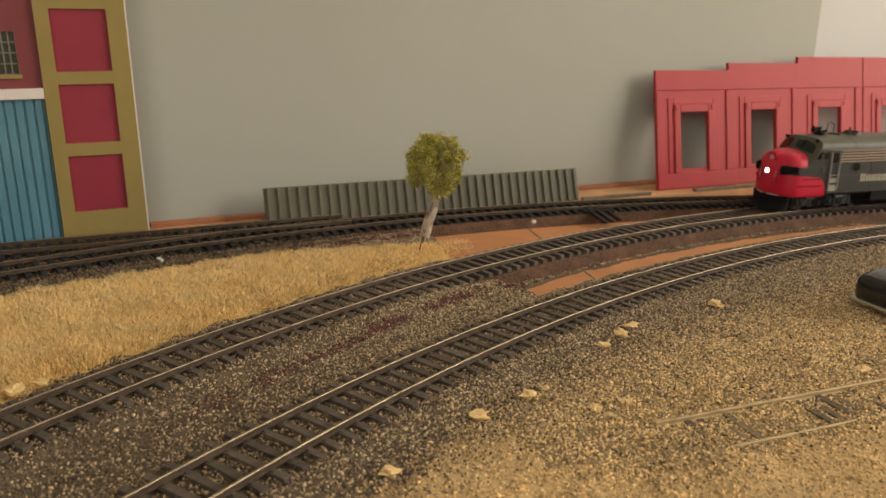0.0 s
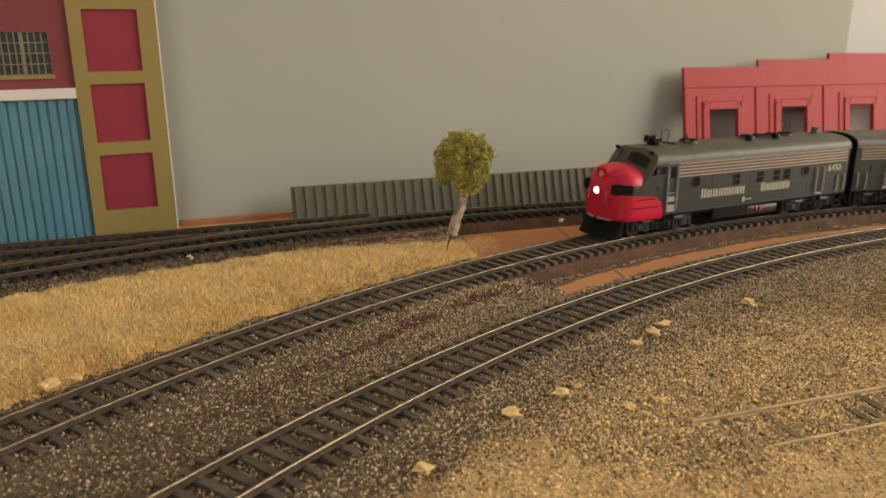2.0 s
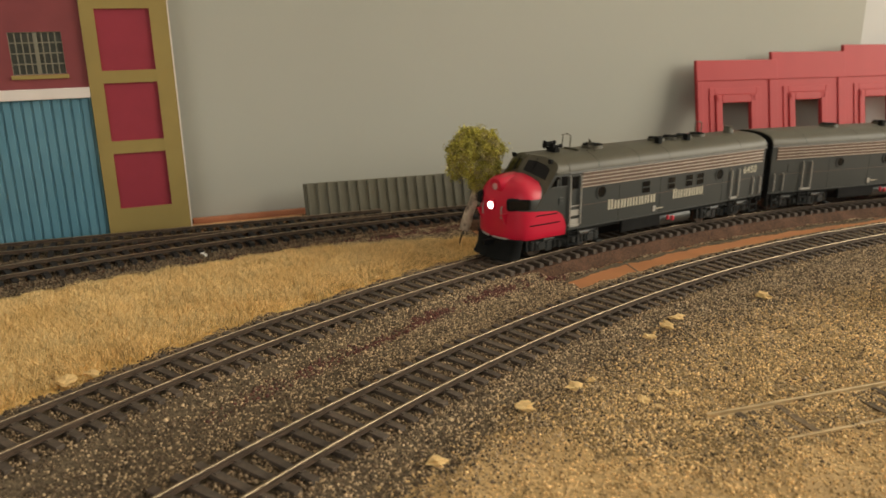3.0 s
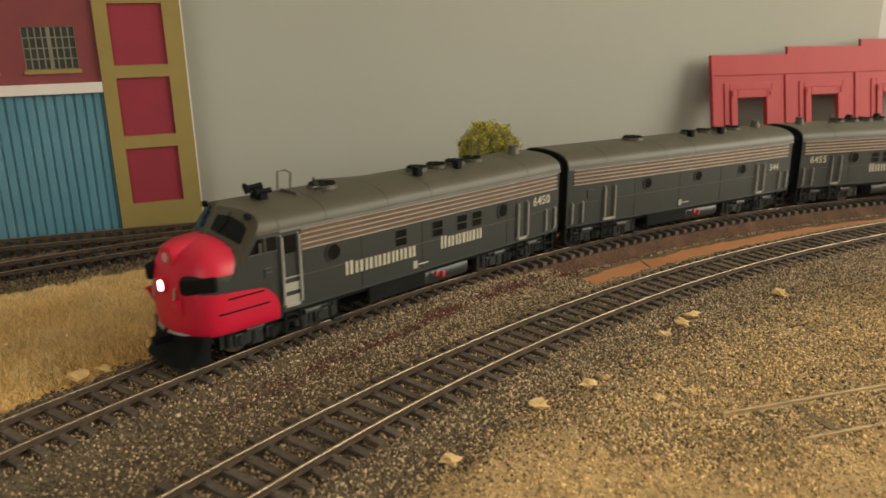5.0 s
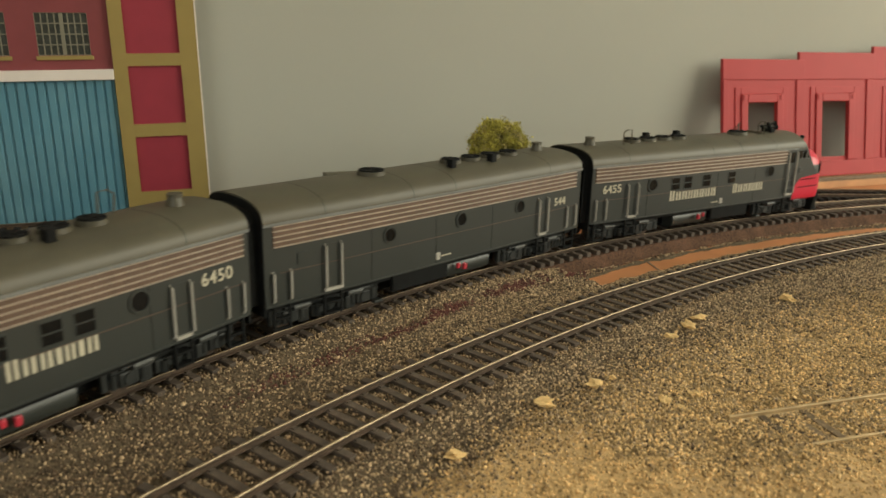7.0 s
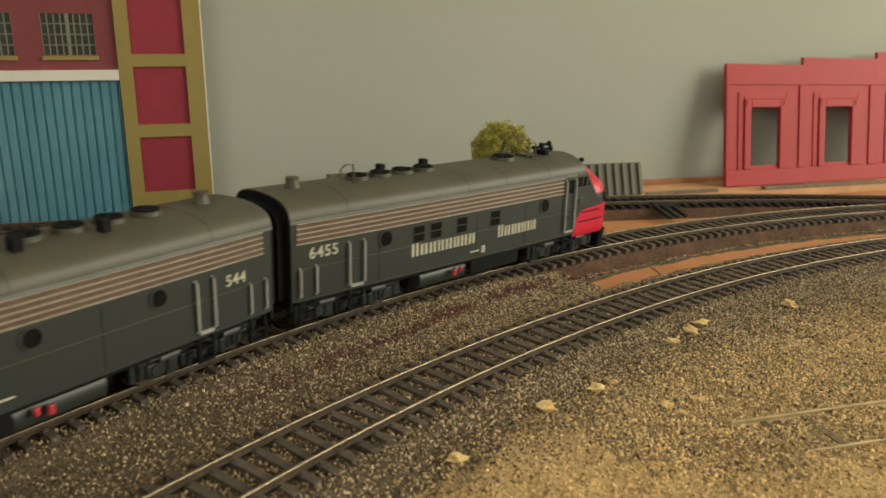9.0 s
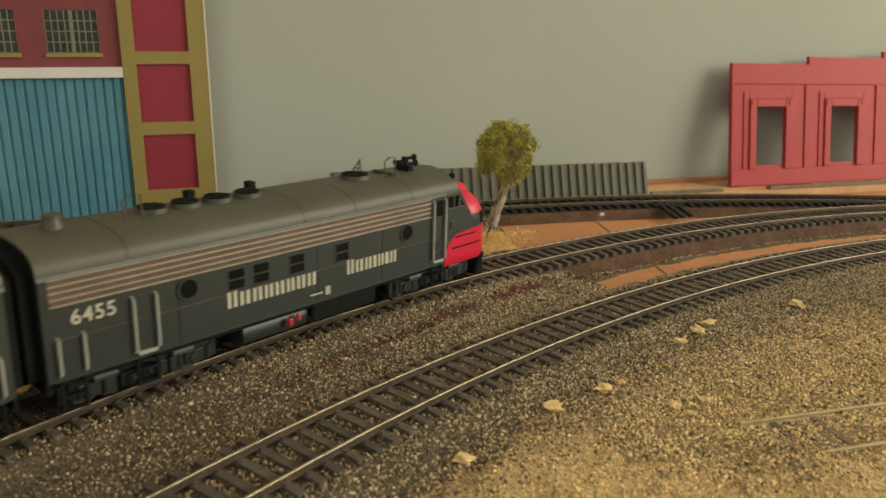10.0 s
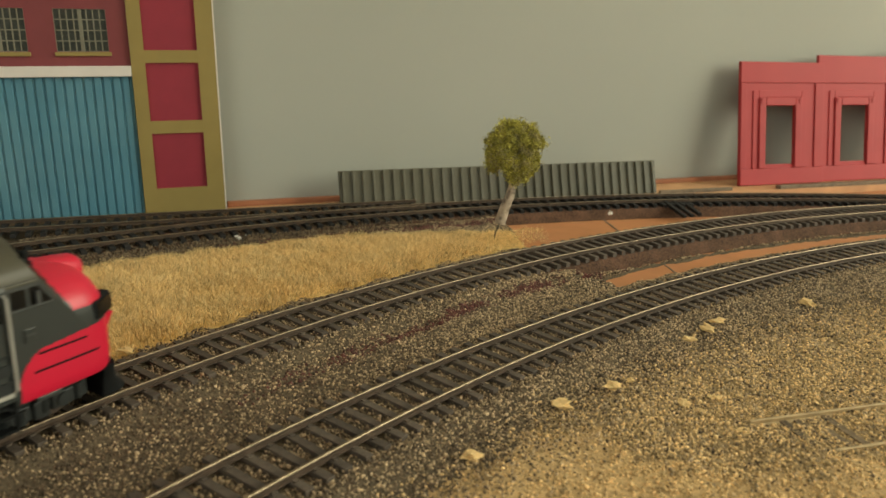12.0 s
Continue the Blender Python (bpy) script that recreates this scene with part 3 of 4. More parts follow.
# ---- pieces of model buildings against the wall ----
def build_facade():
    th = holder("factory_front", on_wall(0, 1.5, 0) @ pose(0, 0, 0, 0, -1.1), "flat factory front in blue, maroon and olive card", "model building")
    # s runs to the left; x along the wall
    for x0, x1 in ((-42.6, -35.7), (-9.0, 0)):
        part("upright", boxm(x0, x1, -2.5, 0, -4, 132), OLIVE, th, "olive card upright")
    for z0, z1 in ((-4, 11.2), (41.5, 48.2), (78.8, 85.2), (116.4, 132)):
        part("crossbar", boxm(-35.7, -9.0, -2.5, 0, z0, z1), OLIVE, th, "olive card crossbar")
    for z0, z1 in ((11.2, 41.5), (48.2, 78.8), (85.2, 116.4)):
        part("panel", boxm(-35.7, -9.0, -1.2, -0.2, z0, z1), CRIMSON, th, "crimson inset panel")
    bm = bmesh.new()
    box(bm, -0.1, 0.7, -2.2, 0, -4, 132)
    part("edge_strip", bm, WHITE_TRIM, th, "raw pale card edge")
    # corrugated lower wall
    bm = bmesh.new()
    ring, x = [], -190.0
    pitch = 4.6
    while x < -43:
        ring += [(x, -1.2), (x + pitch * 0.62, -1.2), (x + pitch * 0.74, -0.3), (x + pitch * 0.90, -0.3)]
        x += pitch
    ring = [p for p in ring if p[0] < -42.8] + [(-42.8, 0.6), (-190, 0.6)]
    loft(bm, [[(a, b, -4) for a, b in ring], [(a, b, 72) for a, b in ring]])
    part("lower_wall", bm, BLUE, th, "blue corrugated wall")
    part("ledge", boxm(-190, -42.8, -3.6, 0.5, 72, 77.3, 0.3), WHITE_TRIM, th, "white ledge")
    wins = [(-77, -52.5), (-114.5, -90), (-152, -127.5)]
    zs = (84.5, 105.5)
    xs = [-190] + [v for w in sorted(wins) for v in w] + [-42.8]
    for a, b in zip(xs[::2], xs[1::2]):
        part("wall_panel", boxm(a, b, -0.9, 0.6, 77.3, 132), MAROON, th, "maroon wall")
    for a, b in wins:
        part("wall_panel", boxm(a, b, -0.9, 0.6, 77.3, zs[0]), MAROON, th, "maroon wall")
        part("wall_panel", boxm(a, b, -0.9, 0.6, zs[1], 132), MAROON, th, "maroon wall")
    for a, b in wins:
        win = part("window", boxm(a, b, 0.2, 0.5, *zs), PANE, th, "small-paned factory window")
        for i in range(9):
            x = a + (b - a) * i / 8
            w = 0.9 if i == 4 else 0.28
            part("mullion", boxm(x - w, x + w, -0.5, 0.1, *zs), WINDOW_BAR, win)
        for i in range(5):
            z = zs[0] + (zs[1] - zs[0]) * i / 4
            part("glazing_bar", boxm(a, b, -0.45, 0.05, z - 0.28, z + 0.28), WINDOW_BAR, win)
        part("sill", boxm(a - 1, b + 1, -1.9, 0.2, zs[0] - 2.2, zs[0] - 0.2, 0.2), OLIVE, win, "olive sill")


build_facade()


def build_red_wall(name, m, h, label):
    """One wall piece with two pilasters and a framed opening; x along the wall, z up."""
    w = 77.0
    th = holder(name, m, label, "model building", "red wall pieces")
    ox0, ox1, oz0, oz1 = 22.5, 49.5, 15.0, 57.5
    for a, b, c, d in ((0, ox0, 0, h), (ox1, w, 0, h), (ox0, ox1, 0, oz0), (ox0, ox1, oz1, h)):
        part("wall", boxm(a, b, -1.6, 0, c, d), RED_PLASTIC, th)
    for a, b in ((0.3, 5.5), (68.5, w - 0.3)):
        part("pilaster", boxm(a, b, -2.5, -1.5, 11.9, 73.9, 0.4), RED_PLASTIC, th)
    part("plinth", boxm(0.1, w - 0.1, -3.2, -1.5, 0, 11.8, 0.5), RED_PLASTIC, th)
    part("cornice", boxm(0.1, w - 0.1, -2.4, -1.5, 74.0, h - 0.2, 0.4), RED_PLASTIC, th)
    for a, b, c, d in ((ox0 - 11, ox0 - 6.1, oz0 - 2.9, oz1 + 11), (ox1 + 6.1, ox1 + 11, oz0 - 2.9, oz1 + 11), (ox0 - 6, ox1 + 6, oz1 + 6.1, oz1 + 11)):
        part("outer_frame", boxm(a, b, -2.3, -1.5, c, d, 0.3), RED_PLASTIC, th)
    for a, b, c, d in ((ox0 - 6, ox0, oz0 - 2.9, oz1 + 6), (ox1, ox1 + 6, oz0 - 2.9, oz1 + 6), (ox0 + 0.02, ox1 - 0.02, oz1, oz1 + 6)):
        part("window_frame", boxm(a, b, -3.4, -1.5, c, d, 0.5), RED_PLASTIC, th)
    for a in (ox0 - 4.8, ox1 + 2.8):
        part("bracket", boxm(a, a + 2.0, -3.9, -3.3, oz1 + 1.6, oz1 + 5, 0.2), RED_PLASTIC, th)
    return th


for i, (s, h, out) in enumerate(((361, 89.0, 0), (434, 94.5, -2.0), (511, 99.5, -4.0), (589, 99.5, -4.2), (667, 99.5, -4.4))):
    build_red_wall("red_wall_piece", on_wall(s, out, -4, -10), h, "moulded red plastic building wall with framed opening")


def build_roof_panel():
    """A ribbed roof panel that lies tilted against the wall."""
    bm = bmesh.new()
    w, h = 217.0, 22.4
    box(bm, 0, w, 0, 1.2, 0, h, 0.2)
    part_ob = holder("ribbed_panel", on_wall(65, 11, -4.0, -18) @ pose(0, 0, 0, 0, 0, -1.0), "grey-green ribbed plastic panel leaning on the wall", "model panel")
    part("sheet", bm, GREY_PANEL, part_ob)
    rib = mesh_of("rib", boxm(-0.7, 0.7, -1.3, 0.1, 0.6, h - 0.6, 0.2), GREY_PANEL)
    n = 35
    for i in range(n):
        ob = new("rib", rib)
        ob.parent = part_ob
        ob.matrix_basis = pose((2.5 + (w - 5) * i / (n - 1)) * MM, 0, 0)


build_roof_panel()
for s0, s1, out, z, w, m_, lab in ((285, 345, 12, -4.0, 2.5, WOOD_STRIP, "thin weathered wooden strip along the wall base"),
                                   (385, 640, 12, -4.0, 5.0, WOOD_STRIP, "thin grey wooden strip before the red walls")):
    ob = part("wood_strip", boxm(0, s1 - s0, -w, 0, 0, 2.4, 0.3), m_)
    ob.matrix_world = on_wall(s0, out, z)
    tagged(ob, lab, "strip")
ob = part("wall_ledge", boxm(-1, 760, -17, 60, -9.45, -4, 0.4), LEDGE)
ob.matrix_world = on_wall(0)
tagged(ob, "terracotta painted ledge along the wall base", "trim", "", "structure")
ob = part("wall_ledge", boxm(-330, -1.2, -4.5, 40, -9.45, -4, 0.4), BALLAST_BED)
ob.matrix_world = on_wall(0)
tagged(ob, "dark ledge under the factory front", "trim", "", "structure")
ob = part("skirting", boxm(202, 600, -2.0, 1.9, -3.9, -0.9, 0.4), SKIRTING)
ob.matrix_world = on_wall(-200) @ pose(0, 0, 0, 0, 0, 2.3)
tagged(ob, "terracotta painted strip along the wall base", "trim", "", "structure")
for x, y in ((147.5, 466), (153.0, 469), (159.0, 473)):
    ob = part("loose_tie", boxm(-13, 13, -1.2, 1.2, 0, 1.9, 0.15), TIE_BLACK)
    ob.matrix_world = pose(x * MM, y * MM, -4.4 * MM, 0, 8, -77)
    tagged(ob, "loose black plastic tie across the track bed", "tie", "loose ties")


# ---- the tree ----
def build_tree():
    th = holder("birch_tree", pose(0.029, 0.386, -0.005), "small model birch with olive foliage and pale trunk", "tree")
    bm = bmesh.new()
    pts = [(3.6, 0, 9.0), (4.6, 0, 13), (6.2, 0.2, 18), (8.4, 0, 24), (9.6, 0, 30), (9.0, 0, 38), (8.6, 0, 46)]
    rad = [2.7, 2.7, 2.5, 2.3, 1.8, 1.0, 0.4]
    rings = []
    for (x, y, z), r in zip(pts, rad):
        rings.append([(x + r * math.cos(k * math.tau / 10) * (1 + 0.1 * math.sin(k * 3 + z)), y + r * math.sin(k * math.tau / 10), z - 0.25 * r * math.cos(k * math.tau / 10)) for k in range(10)])
    loft(bm, rings)
    part("trunk", bm, BARK, th, "pale peeling birch trunk", smooth=True)
    bm = bmesh.new()
    tube(bm, [(0.6, 0, -2), (1.6, 0, 4), (3.8, 0, 10)], 0.35)
    part("pin", bm, WIRE, th, "dark wire pin")
    bm = bmesh.new()
    for i in range(9):
        a = i * 2.4
        tube(bm, [(9, 0, 28 + i * 1.6), (9 + 4 * math.cos(a), 4 * math.sin(a), 33 + i * 2.0), (9 + 9 * math.cos(a), 9 * math.sin(a), 37 + i * 2.2)], 0.35, 5)
    part("limb", bm, BARK, th)
    # crown: many fine tufts gathered in clumps on an uneven mass
    rng = np.random.default_rng(21)
    for name, clumps, each, lo, spread, m, label in (("crown", 460, 170, 0.62, 1.8, LEAF, "fine olive foliage"), ("inner_crown", 200, 110, 0.25, 2.6, LEAF_PALE, "pale fibre mesh in the foliage")):
        d = rng.normal(size=(clumps, 3))
        d /= np.linalg.norm(d, axis=1)[:, None]
        r = rng.uniform(lo, 1.0, clumps) * np.array([1 + 0.16 * noise.noise(Vector(v) * 2.2) for v in d])
        low = np.clip(-d[:, 2], 0, 1)
        keep = ~((d[:, 2] < -0.55) & (d[:, 0] < -0.1))
        c = np.stack([9.0 + np.sign(d[:, 0]) * np.abs(d[:, 0]) ** 0.8 * r * 14.2 * (1 - 0.2 * low), d[:, 1] * r * 12.5 * (1 - 0.25 * low),
                      46.0 + np.sign(d[:, 2]) * np.abs(d[:, 2]) ** 0.8 * r * 15.6], 1)[keep]
        p = (c[:, None] + rng.normal(size=(len(c), each, 3)) * spread * 0.62 * rng.uniform(0.6, 1.2, (len(c), 1, 1))).reshape(-1, 3)
        n2 = len(p)
        t1 = rng.normal(size=(n2, 3)) * 0.34
        t2 = rng.normal(size=(n2, 3)) * 0.17
        v = np.stack([p - t1, p + t2, p + t1, p - t2], 1).reshape(-1, 3)
        f = np.arange(n2 * 4).reshape(-1, 4)
        tagged(soup(name, v, f, m, th), label)


build_tree()


# ---- the black model car at the edge of the sand ----
def build_car():
    th = holder("model_car", pose(0.2145, 0.2800, -0.0044, 0, 0, -76), "glossy black model car with chrome bumper", "car")
    secs = []
    for u, hw, z0, z1 in ((-1, 7.5, 2.5, 7), (0, 9, 1.5, 8.5), (5, 9.6, 1.2, 9.6), (16, 9.8, 1.2, 10.2), (24, 9.8, 1.2, 11.5), (50, 9.8, 1.2, 11), (58, 9, 1.5, 9)):
        secs.append([(hw * math.copysign(abs(math.cos(a)) ** 0.5, math.cos(a)), u, 1.5 * (z0 + z1) / 2 + 1.5 * (z1 - z0) / 2 * math.copysign(abs(math.sin(a)) ** 0.5, math.sin(a))) for a in [k * math.tau / 24 for k in range(24)]])
    bm = bmesh.new()
    loft(bm, secs)
    part("body", bm, BLACK_GLOSS, th, smooth=True)
    bm = bmesh.new()
    loft(bm, [[(x * 0.82, u, z) for x, u, z in ((-9.8, a, 15), (9.8, a, 15), (8, b, 22), (-8, b, 22))] for a, b in ((20, 25), (46, 42))])
    part("cabin", bm, BLACK_GLOSS, th)
    part("bumper", boxm(-10.0, 10.0, -1.6, 0.2, 2.6, 4.6, 0.7), CHROME, th, "chrome bumper")
    for s in (-1, 1):
        for u in (10, 44):
            bm = bmesh.new()
            cyl(bm, (s * 8.6, u, 3.2), 3.2, 2.2, "x", 18)
            part("wheel", bm, LOCO_BLACK, th)

    for o in th.children:
        o.data.transform(Matrix.Scale(1.3, 4))


build_car()


# ---- the three locomotive units ----
HALF = 17.6
SILL, EAVE, TOP = 12.2, 40.6, 47.6


def section(u, half=HALF, sill=SILL, eave=EAVE, top=TOP, n=14):
    """A body cross-section at u, from the left sill over the roof to the right sill."""
    pts = [(u, half, sill), (u, half, (sill + eave) / 2), (u, half, eave)]
    for k in range(1, n):
        a = math.pi * k / n
        pts.append((u, half * math.copysign(abs(math.cos(a)) ** 0.8, math.cos(a)), eave + (top - eave) * math.sin(a) ** 0.8))
    return pts + [(u, -half, eave), (u, -half, (sill + eave) / 2), (u, -half, sill)]


def roof_z(y):
    c = min(1.0, abs(y) / HALF) ** (1 / 0.8)
    return EAVE + (TOP - EAVE) * max(0.0, 1 - c * c) ** 0.4


def both(fn):
    for s in (1, -1):
        fn(s)


def block(x0, x1, s, y0, y1, z0, z1, bevel=0.0):
    """A box on the side s of the body, y measured outwards."""
    a, b = sorted((s * y0, s * y1))
    return boxm(x0, x1, a, b, z0, z1, bevel)


def number_text(txt, size, m, parent, material):
    cu = bpy.data.curves.new("number", "FONT")
    cu.body, cu.size, cu.extrude, cu.align_x = txt, size, 0.15, "CENTER"
    cu.offset, cu.space_character = 0.07, 1.1
    tmp = bpy.data.objects.new("number", cu)
    scene.collection.objects.link(tmp)
    me = bpy.data.meshes.new_from_object(tmp.evaluated_get(bpy.context.evaluated_depsgraph_get()))
    bpy.data.objects.remove(tmp)
    me.transform(Matrix.Scale(MM, 4))
    me.materials.clear()
    me.materials.append(material)
    ob = new("road_number", me)
    ob.parent = parent
    ob.matrix_basis = m
    return ob


def letter_bars(parent, s, x_left, x_right, z0, words):
    """The company name as plain cream bars, letter by letter. x runs towards the nose."""
    total = sum(sum(w) for w in words) + 3.2
    k = abs(x_right - x_left) / total
    h = 4.3
    x = 0.0
    for w in words:
        for i, ww in enumerate(w):
            hh = h * (1.18 if i == 0 else 1.0)
            stems = ((0.08, 0.70),) if ww < 0.7 else ((0.06, 0.32), (0.52, 0.80))
            for f0, f1 in stems:
                a, b = (x + ww * f0) * k, (x + ww * f1) * k
                lo, hi = sorted((x_left + (a if x_right > x_left else -a), x_left + (b if x_right > x_left else -b)))
                part("letter_bar", block(lo, hi, s, HALF + 0.05, HALF + 0.2, z0, z0 + hh), CREAM, parent)
            x += ww
        x += 3.2


LETTER_WIDTHS = ((1.1, 1.15, 1.1, 1.0, 1.1, 1.0, 1.1, 1.1), (1.0, 1.1, 1.0, 0.6, 0.9, 0.6, 1.0))


def add_louvre_window(th, s, x, z):
    w = part("louvre_window", block(x - 3.2, x + 3.2, s, HALF - 0.2, HALF + 0.12, z - 3.4, z + 3.4), LOCO_GREY, th)
    for dz in (0.25, -2.95):
        part("louvre", block(x - 2.7, x + 2.7, s, HALF, HALF + 0.2, z + dz, z + dz + 2.7), GLASS_DARK, w, "dark louvre opening")


def add_porthole(th, s, x, z, r=3.5):
    bm = bmesh.new()
    n = 24
    for k in range(n):
        a0, a1 = k * math.tau / n, (k + 1) * math.tau / n
        q = [[(x + rr * math.cos(a), s * yy, z + rr * math.sin(a)) for rr, yy in ((r, HALF), (r, HALF + 0.45), (r - 0.7, HALF + 0.45), (r - 0.7, HALF))] for a in (a0, a1)]
        vs = [[bm.verts.new(p) for p in ring] for ring in q]
        for i in range(3):
            bm.faces.new((vs[0][i], vs[0][i + 1], vs[1][i + 1], vs[1][i]))
    bmesh.ops.remove_doubles(bm, verts=bm.verts, dist=0.01)
    bmesh.ops.recalc_face_normals(bm, faces=bm.faces)
    ring = part("porthole", bm, LOCO_GREY, th, "round porthole rim")
    bm = bmesh.new()
    cyl(bm, (x, s * (HALF + 0.02), z), r - 0.65, 0.2, "y", 24)
    part("pane", bm, GLASS_DARK, ring)


def add_door(th, s, x0, x1, z0, z1, step=True):
    d = part("side_door", block(x0, x1, s, HALF - 0.3, HALF + 0.1, z0 - 1, z1), LOCO_GREY, th)
    for x in (x0, x1):
        bm = bmesh.new()
        y = s * (HALF + 1.1)
        tube(bm, [(x, s * HALF, z0 + 0.4), (x, y, z0 + 0.9), (x, y, z1 - 0.6), (x, s * HALF, z1)], 0.42)
        part("handrail", bm, HANDRAIL, d, "pale grey handrail")
    if step:
        part("threshold", block(x0 + 0.6, x1 - 0.6, s, HALF, HALF + 0.9, z0 - 0.4, z0 + 0.6), HANDRAIL, d, "pale step")
        for zz in (4.2, 8.2):
            part("step", block(x0 + 0.5, x1 - 0.5, s, HALF - 3, HALF + 0.3, zz, zz + 0.7), LOCO_BLACK, d)
        for x in (x0 + 0.4, x1 - 0.4):
            part("step_hanger", block(x - 0.4, x + 0.4, s, HALF - 0.6, HALF + 0.2, 4.0, SILL), LOCO_BLACK, d)


def add_truck(th, x):
    """A two-axle truck: two side frames with springs and boxes, two wheelsets."""
    tr = part("truck", boxm(x - 10, x + 10, -6, 6, 5.5, 10.5, 0.5), LOCO_BLACK, th)
    for s in (1, -1):
        bm = bmesh.new()
        box(bm, x - 21, x + 21, *sorted((s * 11.5, s * 13.5)), 7.4, 10.0, 0.4)
        box(bm, x - 7, x + 7, *sorted((s * 11.5, s * 14.2)), 3.4, 7.6, 0.5)
        for w in (-15.7, 15.7):
            box(bm, x + w - 3.2, x + w + 3.2, *sorted((s * 11.6, s * 14.4)), 3.6, 8.0, 0.5)
            cyl(bm, (x + w, s * 14.4, 5.8), 1.9, 1.0, "y", 14)
        for w in (-10, 10):
            box(bm, x + w - 2.2, x + w + 2.2, *sorted((s * 12, s * 13.8)), 2.4, 7.4, 0.5)
        for w in (-22.5, 22.5):
            box(bm, x + w - 1, x + w + 1, *sorted((s * 11, s * 13)), 3.5, 9.5, 0.3)
        for w in (-15.7, 15.7):
            for q in (-4.6, 4.6):
                cyl(bm, (x + w + q, s * 13.2, 6.0), 1.2, 4.2, "z", 10)
        for w in (-4.2, 0, 4.2):
            cyl(bm, (x + w, s * 14.2, 5.4), 1.3, 3.6, "z", 10)
        tube(bm, [(x - 18, s * 14.2, 9.2), (x - 8, s * 14.8, 10.2), (x + 8, s * 14.8, 10.2), (x + 18, s * 14.2, 9.2)], 0.6)
        box(bm, x - 24, x - 20, *sorted((s * 12.5, s * 15.5)), 2.2, 3.4, 0.3)
        part("side_frame", bm, GREY_METAL, tr, "grey moulded side frame")
        for w in (-11.5, 11.5):
            bm = bmesh.new()
            cyl(bm, (x + w, s * 14.0, 9.0), 1.5, 6.5, "x", 14)
            part("brake_cylinder", bm, HANDRAIL_DARK, tr, "small grey brake cylinder")
    made = []
    for w in (-15.7, 15.7):
        bm = bmesh.new()
        cyl(bm, (0, 0, 0), 1.4, 18, "y", 10)
        for s in (1, -1):
            cyl(bm, (0, s * 8.4, 0), 5.8, 2.0, "y", 28)
            cyl(bm, (0, s * 7.2, 0), 6.5, 0.6, "y", 28)
            for k in range(5):
                box(bm, -0.5, 0.5, *sorted((s * 9.3, s * 9.6)), 1.8, 4.6, 0.0, pose(0, 0, 0, 0, k * 72))
        ws = part("wheelset", bm, RAIL_SIDE, tr, "dark metal wheels on an axle")
        ws.location = ((x + w) * MM, 0, 5.85 * MM)
        made.append(ws)
    return made


def add_fan(th, x, r=4.6):
    f = bmesh.new()
    cyl(f, (x, 0, TOP + 0.5), r, 1.6, "z", 28, r * 0.96)
    fan = part("roof_fan", f, LOCO_ROOF, th, "round roof fan housing")
    bm = bmesh.new()
    cyl(bm, (x, 0, TOP + 1.5), r * 0.86, 0.5, "z", 28)
    for k in range(4):
        box(bm, -r * 0.84, r * 0.84, -0.2, 0.2, TOP + 1.7, TOP + 2.0, 0, Matrix.Translation((x, 0, 0)) @ pose(0, 0, 0, 0, 0, 45 * k))
    part("fan_grille", bm, LOCO_BLACK, fan, "dark fan grille")


def add_underframe(th, s):
    part("valve", block(-9.2, -7.6, s, HALF - 1.0, HALF + 0.5, 7.0, 9.6, 0.3), RED_VALVE, th, "red fuel valve")
    part("valve", block(-5.6, -4.2, s, HALF - 1.0, HALF + 0.3, 8.0, 10.2, 0.3), RED_VALVE, th, "red fuel valve")


